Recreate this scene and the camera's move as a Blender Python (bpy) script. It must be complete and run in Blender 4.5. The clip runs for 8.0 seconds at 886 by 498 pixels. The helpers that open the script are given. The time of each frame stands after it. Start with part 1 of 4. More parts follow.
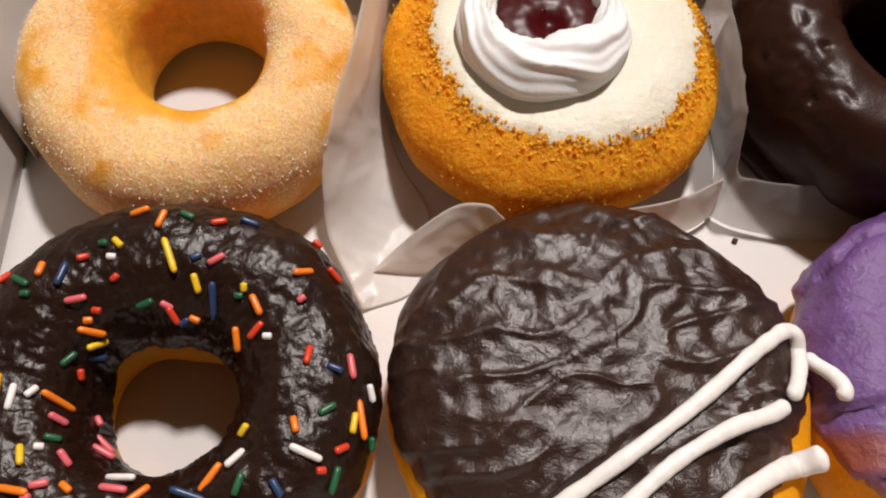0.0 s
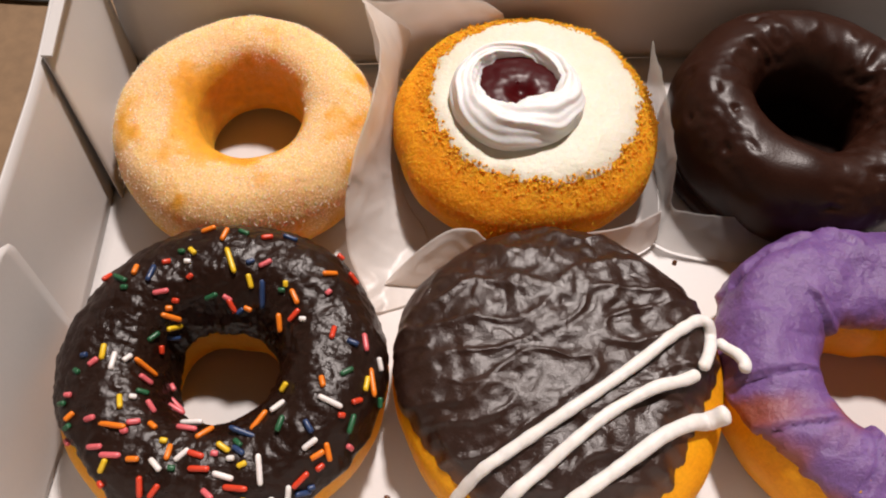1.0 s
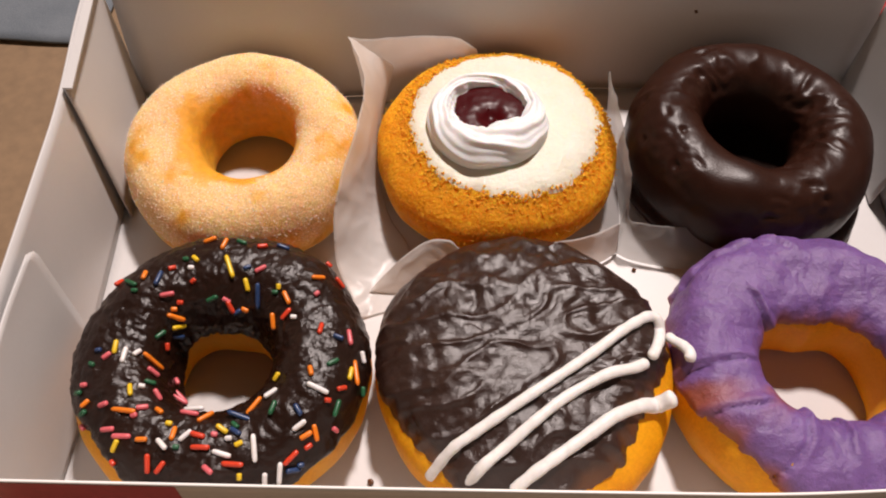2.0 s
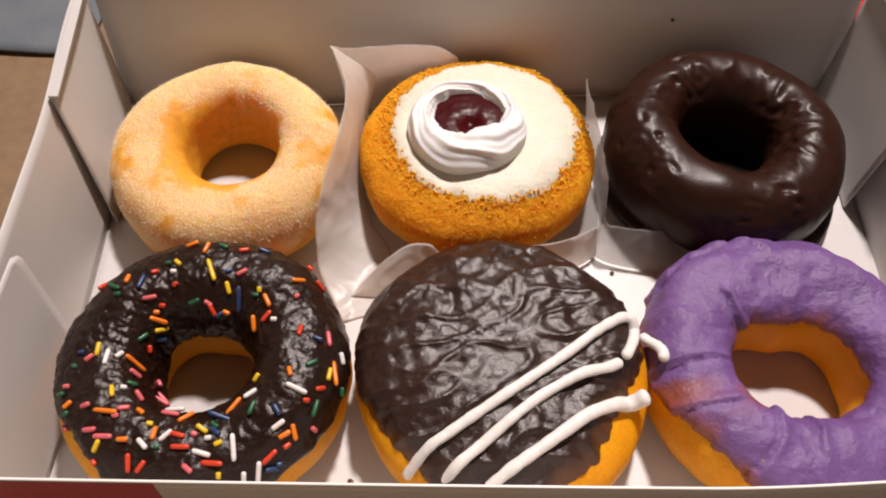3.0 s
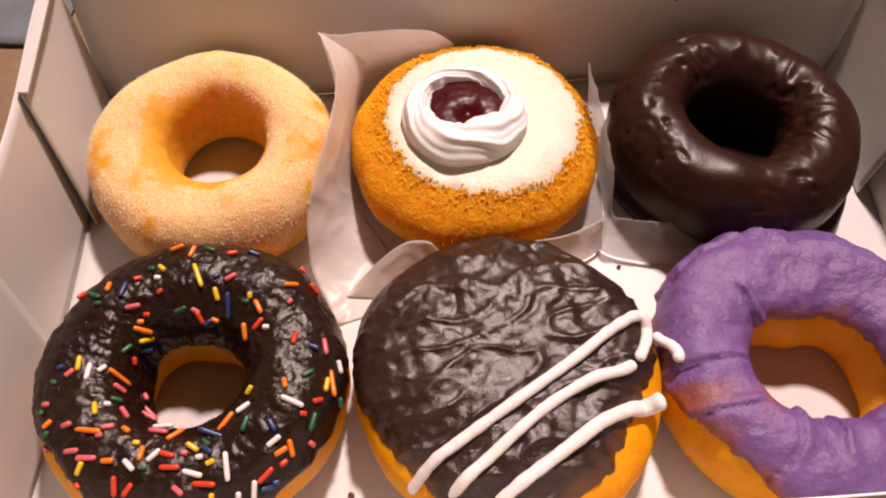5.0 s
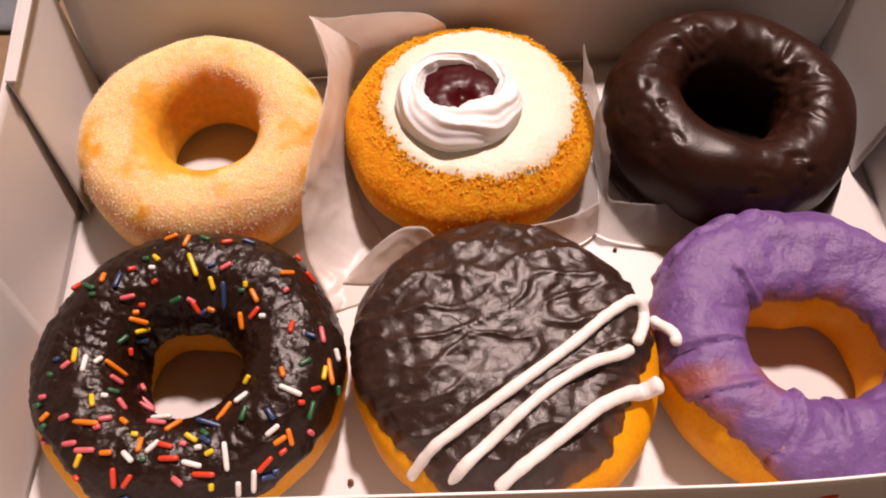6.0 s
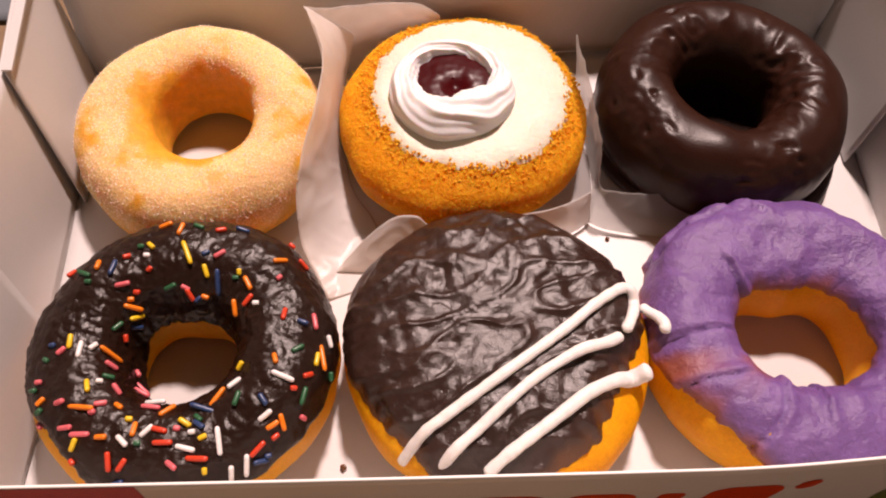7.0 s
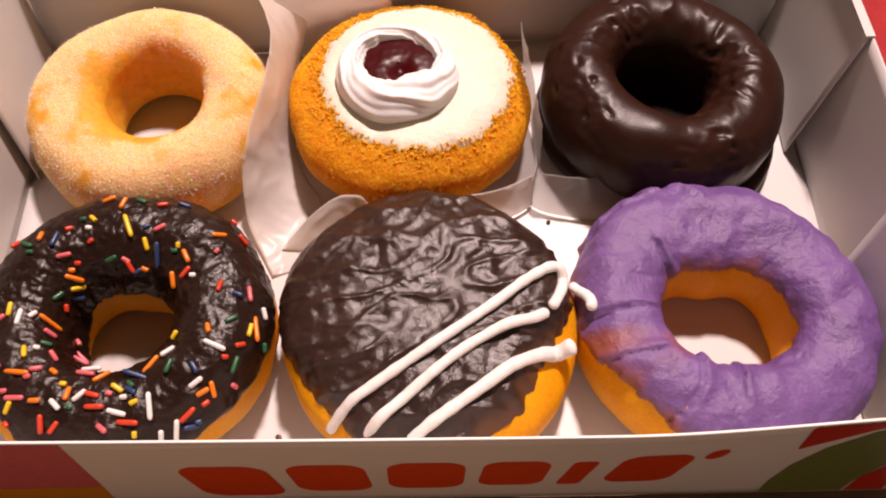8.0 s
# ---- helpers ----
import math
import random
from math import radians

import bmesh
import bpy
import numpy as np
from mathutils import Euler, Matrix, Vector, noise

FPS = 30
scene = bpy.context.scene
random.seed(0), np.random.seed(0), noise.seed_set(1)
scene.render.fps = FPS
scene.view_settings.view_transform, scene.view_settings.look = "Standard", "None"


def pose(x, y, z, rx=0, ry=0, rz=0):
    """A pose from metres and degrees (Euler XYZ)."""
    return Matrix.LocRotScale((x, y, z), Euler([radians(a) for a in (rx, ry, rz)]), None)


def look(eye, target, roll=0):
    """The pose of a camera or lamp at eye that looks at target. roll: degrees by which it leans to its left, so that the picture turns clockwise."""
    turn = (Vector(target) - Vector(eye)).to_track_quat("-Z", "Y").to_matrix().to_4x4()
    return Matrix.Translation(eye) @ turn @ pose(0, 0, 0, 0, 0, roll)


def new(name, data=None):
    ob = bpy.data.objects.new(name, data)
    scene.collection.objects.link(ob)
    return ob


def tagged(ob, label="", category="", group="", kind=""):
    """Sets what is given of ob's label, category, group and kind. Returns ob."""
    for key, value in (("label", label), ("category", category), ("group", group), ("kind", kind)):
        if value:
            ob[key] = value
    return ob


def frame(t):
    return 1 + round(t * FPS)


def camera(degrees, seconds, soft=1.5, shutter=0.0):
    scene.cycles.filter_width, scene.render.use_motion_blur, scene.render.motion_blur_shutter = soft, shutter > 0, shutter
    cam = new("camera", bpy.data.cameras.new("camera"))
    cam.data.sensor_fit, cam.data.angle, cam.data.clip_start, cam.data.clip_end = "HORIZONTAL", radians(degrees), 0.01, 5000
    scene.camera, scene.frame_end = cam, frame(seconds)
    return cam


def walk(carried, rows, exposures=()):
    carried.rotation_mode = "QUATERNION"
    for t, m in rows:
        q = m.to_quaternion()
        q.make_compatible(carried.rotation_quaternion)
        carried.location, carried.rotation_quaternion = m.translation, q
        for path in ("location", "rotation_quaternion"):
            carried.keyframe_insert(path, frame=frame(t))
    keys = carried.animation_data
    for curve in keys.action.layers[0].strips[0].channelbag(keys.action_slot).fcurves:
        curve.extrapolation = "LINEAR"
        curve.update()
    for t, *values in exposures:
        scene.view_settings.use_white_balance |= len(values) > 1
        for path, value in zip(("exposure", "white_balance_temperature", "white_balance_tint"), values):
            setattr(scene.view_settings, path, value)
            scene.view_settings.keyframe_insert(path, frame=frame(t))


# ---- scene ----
from mathutils.bvhtree import BVHTree

cam = camera(59.1, 8.0, soft=2.0)
PATH = [
    (0, (0.00990, 0.02537, 0.19534), (0.01993, 0.14758, -0.07845), 5.65),
    (0.5, (0.00704, 0.00716, 0.21588), (0.01247, 0.14857, -0.04865), 3.48),
    (1, (0.01638, -0.01547, 0.23683), (0.01815, 0.13352, -0.02355), 2.15),
    (1.5, (0.02056, -0.03042, 0.24884), (0.02137, 0.12629, -0.00698), 1.51),
    (3, (0.03108, -0.04376, 0.25702), (0.03288, 0.12258, 0.00736), 1.28),
    (3.5, (0.03040, -0.04264, 0.25561), (0.03234, 0.12370, 0.00595), 1.20),
    (4, (0.02983, -0.04191, 0.25438), (0.03259, 0.12435, 0.00468), 1.41),
    (5.5, (0.02641, -0.02808, 0.24629), (0.03438, 0.12802, -0.00977), 1.54),
    (6, (0.02637, -0.02859, 0.24822), (0.03519, 0.12476, -0.00947), 1.68),
    (6.5, (0.02647, -0.02884, 0.24718), (0.03585, 0.12320, -0.01127), 1.87),
    (7, (0.02927, -0.03115, 0.24941), (0.03750, 0.11993, -0.00964), 1.62),
    (7.5, (0.04050, -0.03559, 0.25029), (0.04754, 0.11546, -0.00881), 1.47),
    (8, (0.04949, -0.04132, 0.25203), (0.05833, 0.10973, -0.00701), 2.62),
]
walk(cam, [(t, look(eye, target, roll)) for t, eye, target, roll in PATH],
     [(0.0, -0.10, 6550, 14), (1.0, -0.05, 6650, 16), (1.5, -0.05, 6700, 19), (3.5, 0.01, 6700, 18), (4.0, 0.05, 7350, 31), (5.4, 0.09, 7500, 34), (8.0, 0.15, 7500, 35)])

# ---- light: one ceiling lamp, warm, above and a little behind the box; the room bounces it ----
world = bpy.data.worlds.new("room_dusk")
scene.world = world
world.use_nodes = True
world.node_tree.nodes["Background"].inputs[0].default_value = (1.0, 0.86, 0.70, 1)
world.node_tree.nodes["Background"].inputs[1].default_value = 0.03
scene.view_settings.exposure = 0.0
LAMP = (0.25, 0.90, 1.52)
lamp_data = bpy.data.lights.new("ceiling_bulb", "AREA")
lamp_data.shape, lamp_data.size, lamp_data.energy = "DISK", 0.14, 42
lamp_data.color = (1.0, 0.932, 0.87)
lamp = new("ceiling_bulb", lamp_data)
lamp.matrix_world = look(LAMP, (0.05, 0.11, 0.0))


# ---- materials ----
def material(name):
    m = bpy.data.materials.new(name)
    m.use_nodes = True
    return m, m.node_tree.nodes, m.node_tree.links, m.node_tree.nodes["Principled BSDF"]


def noise_node(nodes, links, scale, detail=4.0, rough=0.55, coords="Object", distortion=0.0):
    tc = nodes.new("ShaderNodeTexCoord")
    n = nodes.new("ShaderNodeTexNoise")
    n.inputs["Scale"].default_value, n.inputs["Detail"].default_value = scale, detail
    n.inputs["Roughness"].default_value, n.inputs["Distortion"].default_value = rough, distortion
    links.new(tc.outputs[coords], n.inputs["Vector"])
    return n.outputs["Fac"]


def ramp(nodes, links, fac, stops):
    r = nodes.new("ShaderNodeValToRGB")
    e = r.color_ramp.elements
    e[0].position, e[0].color = stops[0][0], (*stops[0][1], 1)
    e[1].position, e[1].color = stops[-1][0], (*stops[-1][1], 1)
    for p, c in stops[1:-1]:
        e.new(p).color = (*c, 1)
    links.new(fac, r.inputs["Fac"])
    return r.outputs["Color"]


def mix(nodes, links, fac, a, b, mode="MIX"):
    m = nodes.new("ShaderNodeMix")
    m.data_type, m.blend_type = "RGBA", mode
    for sock, val in ((m.inputs[0], fac), (m.inputs[6], a), (m.inputs[7], b)):
        if isinstance(val, (int, float)):
            sock.default_value = val
        elif isinstance(val, tuple):
            sock.default_value = (*val, 1)
        else:
            links.new(val, sock)
    return m.outputs[2]


def attribute(nodes, name):
    a = nodes.new("ShaderNodeAttribute")
    a.attribute_name = name
    return a.outputs["Fac"]


def bump(nodes, links, bsdf, layers):
    """layers: (height socket, distance in metres)."""
    last = None
    for h, d in layers:
        b = nodes.new("ShaderNodeBump")
        b.inputs["Strength"].default_value, b.inputs["Distance"].default_value = 1.0, d
        links.new(h, b.inputs["Height"])
        if last:
            links.new(last, b.inputs["Normal"])
        last = b.outputs["Normal"]
    links.new(last, bsdf.inputs["Normal"])


def grainy(name, dark, light, scale, fine, rough=0.6, relief=0.0003, sss=0.0, radius=(0.004, 0.002, 0.001), spec=0.5, rough_var=0.0, grain=0.35, mottle=0.0, thin=None, band=None):
    """A surface whose colour goes between two tones at one scale and is grained at a finer one."""
    m, nodes, links, bsdf = material(name)
    big, small = noise_node(nodes, links, scale), noise_node(nodes, links, fine, 3)
    col = ramp(nodes, links, big, [(0.3, dark), (0.7, light)])
    col = mix(nodes, links, grain, col, ramp(nodes, links, small, [(0.3, tuple(c * 0.7 for c in dark)), (0.7, light)]))
    if band:
        tc, xyz, lim = nodes.new("ShaderNodeTexCoord"), nodes.new("ShaderNodeSeparateXYZ"), nodes.new("ShaderNodeMapRange")
        links.new(tc.outputs["Object"], xyz.inputs[0])
        lift = nodes.new("ShaderNodeMath")
        lift.operation = "MULTIPLY_ADD"
        links.new(big, lift.inputs[0])
        lift.inputs[1].default_value = 0.012
        links.new(xyz.outputs["Z"], lift.inputs[2])
        links.new(lift.outputs[0], lim.inputs["Value"])
        lim.inputs["From Min"].default_value, lim.inputs["From Max"].default_value = 0.010, 0.030
        col = mix(nodes, links, ramp(nodes, links, lim.outputs[0], [(0.15, (0, 0, 0)), (0.42, (0.75, 0.75, 0.75)), (0.7, (0, 0, 0))]), col, band)
    if thin:
        col = mix(nodes, links, attribute(nodes, "coat"), thin, col)
    links.new(col, bsdf.inputs["Base Color"])
    bsdf.inputs["Roughness"].default_value = rough
    bsdf.inputs["Specular IOR Level"].default_value = spec
    if rough_var:
        mr = nodes.new("ShaderNodeMapRange")
        mr.inputs["To Min"].default_value, mr.inputs["To Max"].default_value = rough - rough_var, rough + rough_var
        links.new(big, mr.inputs["Value"])
        links.new(mr.outputs[0], bsdf.inputs["Roughness"])
    if sss:
        bsdf.inputs["Subsurface Weight"].default_value = sss
        bsdf.inputs["Subsurface Radius"].default_value = radius
        bsdf.inputs["Subsurface Scale"].default_value = 1.0
    layers = [(small, relief), (big, relief * 2)]
    if mottle:
        layers.append((noise_node(nodes, links, fine * 0.36, 6, 0.68), mottle))
    bump(nodes, links, bsdf, layers)
    return m


def coated(name, under, over, fleck, rough_under, rough_over, scale, relief):
    """Dough under a dry coat: the mesh's "coat" says how much of the coat stays on."""
    m, nodes, links, bsdf = material(name)
    coat = attribute(nodes, "coat")
    fine, mid = noise_node(nodes, links, scale, 3, 0.7), noise_node(nodes, links, scale * 0.2, 4)
    u = ramp(nodes, links, mid, [(0.3, tuple(c * 0.75 for c in under)), (0.7, under)])
    o = ramp(nodes, links, fine, [(0.32, tuple(c * 0.78 for c in over)), (0.55, over), (0.72, fleck)])
    wave = nodes.new("ShaderNodeMath")
    wave.operation = "MULTIPLY_ADD"
    links.new(fine, wave.inputs[0])
    wave.inputs[1].default_value = 0.5
    links.new(coat, wave.inputs[2])
    lim = nodes.new("ShaderNodeMapRange")
    lim.interpolation_type = "SMOOTHSTEP"
    lim.inputs["From Min"].default_value, lim.inputs["From Max"].default_value = 0.35, 1.0
    links.new(wave.outputs[0], lim.inputs["Value"])
    links.new(mix(nodes, links, lim.outputs[0], u, o), bsdf.inputs["Base Color"])
    r = nodes.new("ShaderNodeMapRange")
    r.inputs["To Min"].default_value, r.inputs["To Max"].default_value = rough_under, rough_over
    links.new(lim.outputs[0], r.inputs["Value"])
    links.new(r.outputs[0], bsdf.inputs["Roughness"])
    bsdf.inputs["Specular IOR Level"].default_value = 0.28
    bsdf.inputs["Subsurface Weight"].default_value = 0.8
    bsdf.inputs["Subsurface Radius"].default_value = (0.015, 0.0066, 0.0014)
    bsdf.inputs["Subsurface Scale"].default_value = 1.0
    bump(nodes, links, bsdf, [(fine, relief), (mid, relief * 2)])
    return m


def plain(name, color, rough=0.5, sss=0.0, spec=0.5):
    m, nodes, links, bsdf = material(name)
    n = noise_node(nodes, links, 400, 2)
    links.new(ramp(nodes, links, n, [(0.3, tuple(c * 0.85 for c in color)), (0.7, color)]), bsdf.inputs["Base Color"])
    bsdf.inputs["Roughness"].default_value, bsdf.inputs["Specular IOR Level"].default_value = rough, spec
    if sss:
        bsdf.inputs["Subsurface Weight"].default_value = sss
        bsdf.inputs["Subsurface Radius"].default_value = (0.002, 0.0015, 0.001)
        bsdf.inputs["Subsurface Scale"].default_value = 1.0
    return m


# one white card: inside toned down against glare, front lifted for missing bounce light
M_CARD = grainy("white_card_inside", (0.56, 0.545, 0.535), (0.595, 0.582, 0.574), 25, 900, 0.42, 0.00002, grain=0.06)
M_CARD_LIFTED = grainy("coated_card_front_lifted", (0.88, 0.86, 0.83), (0.92, 0.90, 0.87), 30, 900, 0.35, 0.00002, grain=0.06)
M_DOUGH = grainy("fried_dough", (0.72, 0.265, 0.004), (0.88, 0.385, 0.008), 60, 900, 0.5, 0.00012, 0.38, (0.006, 0.0023, 0.0006), spec=0.22, band=(0.80, 0.36, 0.03))
M_SUGARED = coated("sugared_dough", (0.87, 0.40, 0.035), (0.88, 0.565, 0.26), (0.95, 0.81, 0.58), 0.4, 0.75, 1300, 0.0004)
M_CRYSTAL = plain("sugar_crystal", (0.95, 0.88, 0.76), 0.3, 0.0)
M_CRUMBED = coated("crumbed_dough", (0.88, 0.30, 0.004), (0.88, 0.31, 0.004), (0.94, 0.48, 0.02), 0.45, 0.8, 800, 0.0012)
M_CRUMB = grainy("toasted_crumb", (0.84, 0.29, 0.006), (0.92, 0.40, 0.012), 300, 2500, 0.8, 0.0002, 0.6, (0.003, 0.0015, 0.0005), grain=0.15)
M_CREAM = grainy("set_cream", (0.70, 0.665, 0.53), (0.75, 0.715, 0.61), 60, 500, 0.5, 0.0003, 0.3, grain=0.15, mottle=0.0006)
M_WHIP = grainy("whipped_cream", (0.75, 0.75, 0.75), (0.81, 0.81, 0.81), 90, 900, 0.5, 0.0001, 0.3, grain=0.08)
M_JELLY = plain("red_jelly", (0.050, 0.002, 0.003), 0.3, 0.0, 0.11)
M_CHOC = grainy("chocolate_glaze", (0.021, 0.0064, 0.0036), (0.031, 0.0100, 0.0055), 80, 1200, 0.37, 0.00006, 0.0, spec=0.21, rough_var=0.08)
# darker matt copy of the glaze: the shade inside the chocolate ring's hole
M_HOLE_SHADE = grainy("chocolate_hole_shade", (0.012, 0.0045, 0.003), (0.018, 0.007, 0.004), 80, 900, 0.8, 0.0002, 0.0, spec=0.1)
M_CHOC_WET = grainy("chocolate_icing_wet", (0.012, 0.0046, 0.0029), (0.020, 0.0078, 0.0046), 80, 700, 0.29, 0.00018, 0.0, spec=0.32, rough_var=0.06, mottle=0.0003)
M_CHOC_DULL = grainy("chocolate_icing_set", (0.019, 0.007, 0.0045), (0.033, 0.013, 0.008), 70, 1500, 0.315, 0.00013, 0.0, spec=0.60, rough_var=0.08, mottle=0.00022, thin=(0.10, 0.035, 0.010))
M_UBE = grainy("purple_icing", (0.138, 0.064, 0.218), (0.198, 0.098, 0.305), 70, 800, 0.40, 0.00022, 0.15, spec=0.58, rough_var=0.14, grain=0.25, mottle=0.0008, thin=(0.30, 0.075, 0.03))
M_ICING = plain("white_icing", (0.84, 0.81, 0.78), 0.5, 0.2)
M_TABLE = grainy("brown_table", (0.17, 0.105, 0.055), (0.24, 0.15, 0.08), 12, 200, 0.6, 0.00005)
# unseen room: walls toned to give fill light, ceiling dark to hold it back
M_ROOM = grainy("bounce_wall", (0.46, 0.39, 0.31), (0.52, 0.44, 0.35), 2, 60, 0.8, 0.0002)
M_CEILING = grainy("fill_cutting_ceiling", (0.06, 0.045, 0.032), (0.08, 0.06, 0.042), 2, 60, 0.8, 0.0002)
M_GREYCLOTH = grainy("grey_blue_cloth", (0.10, 0.12, 0.14), (0.15, 0.17, 0.19), 40, 1500, 0.9, 0.0002)
M_REDCLOTH = grainy("red_cloth", (0.30, 0.010, 0.012), (0.42, 0.020, 0.02), 60, 1500, 0.9, 0.0003)
M_DARKCLOTH = grainy("dark_cloth", (0.010, 0.010, 0.016), (0.02, 0.02, 0.03), 60, 1500, 0.9, 0.0003)
M_PRINT = {k: plain("print_" + k, c, 0.4) for k, c in dict(orange=(0.86, 0.075, 0.008), pink=(0.70, 0.14, 0.17), amber=(0.74, 0.29, 0.02), red=(0.68, 0.04, 0.01), green=(0.20, 0.24, 0.06)).items()}
SPRINKLE = dict(orange=(0.90, 0.22, 0.012), red=(0.70, 0.055, 0.018), pink=(0.75, 0.14, 0.16), yellow=(0.85, 0.55, 0.02), white=(0.86, 0.82, 0.80), green=(0.015, 0.11, 0.045), blue=(0.02, 0.05, 0.14))
M_SPRINKLE = {k: plain("sprinkle_" + k, c, 0.35, 0.1) for k, c in SPRINKLE.items()}


def wax_paper(name, tone, clear_part):
    m, nodes, links, bsdf = material(name)
    n = noise_node(nodes, links, 90, 5)
    links.new(ramp(nodes, links, n, [(0.3, tuple(0.91 * c for c in tone)), (0.7, tone)]), bsdf.inputs["Base Color"])
    bsdf.inputs["Roughness"].default_value = 0.32
    tr = nodes.new("ShaderNodeBsdfTranslucent")
    tr.inputs["Color"].default_value = (0.92, 0.89, 0.86, 1)
    clear = nodes.new("ShaderNodeBsdfTransparent")
    one, two = nodes.new("ShaderNodeMixShader"), nodes.new("ShaderNodeMixShader")
    one.inputs[0].default_value, two.inputs[0].default_value = 0.50, clear_part
    links.new(bsdf.outputs[0], one.inputs[1])
    links.new(tr.outputs[0], one.inputs[2])
    links.new(one.outputs[0], two.inputs[1])
    links.new(clear.outputs[0], two.inputs[2])
    links.new(two.outputs[0], nodes["Material Output"].inputs["Surface"])
    bump(nodes, links, bsdf, [(n, 0.00025)])
    return m


M_PAPER = wax_paper("waxed_paper", (0.92, 0.90, 0.88), 0.26)
# grease makes it clearer; the grey tone is the chocolate doughnut's shade
M_GREASY_SHADED = wax_paper("greasy_paper_shaded", (0.32, 0.315, 0.31), 0.5)


# ---- mesh helpers ----
def mesh_object(name, verts, faces, mat, parent=None, label="", smooth=True, values=None):
    me = bpy.data.meshes.new(name)
    me.from_pydata([tuple(v) for v in verts], [], [tuple(f) for f in faces])
    me.materials.append(mat)
    if smooth:
        me.polygons.foreach_set("use_smooth", [True] * len(me.polygons))
    if values is not None:
        me.attributes.new("coat", "FLOAT", "POINT").data.foreach_set("value", list(values))
    me.update()
    ob = new(name, me)
    ob.parent = parent
    if label:
        tagged(ob, label)
    return ob


def part(name, bm, mat, parent, label="", smooth=False):
    me = bpy.data.meshes.new(name)
    bm.normal_update()
    bm.to_mesh(me)
    bm.free()
    me.materials.append(mat)
    if smooth:
        me.polygons.foreach_set("use_smooth", [True] * len(me.polygons))
    ob = new(name, me)
    ob.parent = parent
    if label:
        tagged(ob, label)
    return ob


def thing(name, place, label, category, group=""):
    ob = new(name)
    ob.empty_display_size = 0.01
    ob.location = place
    return tagged(ob, label, category, group)


def slab(outline, thick, axis=Vector((0, 0, 1)), cuts=0):
    """A sheet of even thickness: outline is a loop of points, pushed along axis."""
    bm = bmesh.new()
    a = [bm.verts.new(p) for p in outline]
    b = [bm.verts.new(Vector(p) + axis * thick) for p in outline]
    bm.faces.new(a[::-1])
    bm.faces.new(b)
    for i in range(len(a)):
        j = (i + 1) % len(a)
        bm.faces.new((a[i], a[j], b[j], b[i]))
    bmesh.ops.recalc_face_normals(bm, faces=bm.faces)
    return bm


def sheet(fn, nu, nv, thick):
    """A bent sheet of card or paper: fn(u, v) gives its points, u and v from 0 to 1; it gets a real thickness."""
    pts = np.array([[fn(i / nu, j / nv) for j in range(nv + 1)] for i in range(nu + 1)])
    du, dv = np.gradient(pts, axis=0), np.gradient(pts, axis=1)
    n = np.cross(du, dv)
    n /= np.linalg.norm(n, axis=2, keepdims=True) + 1e-12
    both = np.concatenate([pts.reshape(-1, 3), (pts + n * thick).reshape(-1, 3)])
    k, w = (nu + 1) * (nv + 1), nv + 1
    faces = []
    for i in range(nu):
        for j in range(nv):
            q = (i * w + j, (i + 1) * w + j, (i + 1) * w + j + 1, i * w + j + 1)
            faces += [q[::-1], tuple(x + k for x in q)]
    edge = [i * w for i in range(nu + 1)] + [nu * w + j for j in range(1, nv + 1)] + [i * w + nv for i in range(nu - 1, -1, -1)] + [j for j in range(nv - 1, 0, -1)]
    for a, b in zip(edge, edge[1:] + edge[:1]):
        faces.append((a, b, b + k, a + k))
    return both, faces


def fbm(p, scale, octaves=3):
    v, a, s = 0.0, 1.0, scale
    for _ in range(octaves):
        v += a * noise.noise(Vector(p) * s)
        a, s = a * 0.5, s * 2.1
    return v


def smooth(a, b, x):
    """0 at a, 1 at b, eased between."""
    t = min(1.0, max(0.0, (x - a) / (b - a)))
    return t * t * (3 - 2 * t)


def loop_grid(nu, nv, closed_v=True):
    """Faces of a grid closed in u, and in v if asked."""
    faces = []
    for i in range(nu):
        for j in range(nv if closed_v else nv - 1):
            a, b = i * nv + j, ((i + 1) % nu) * nv + j
            c, d = ((i + 1) % nu) * nv + (j + 1) % nv, i * nv + (j + 1) % nv
            faces.append((a, b, c, d))
    return faces


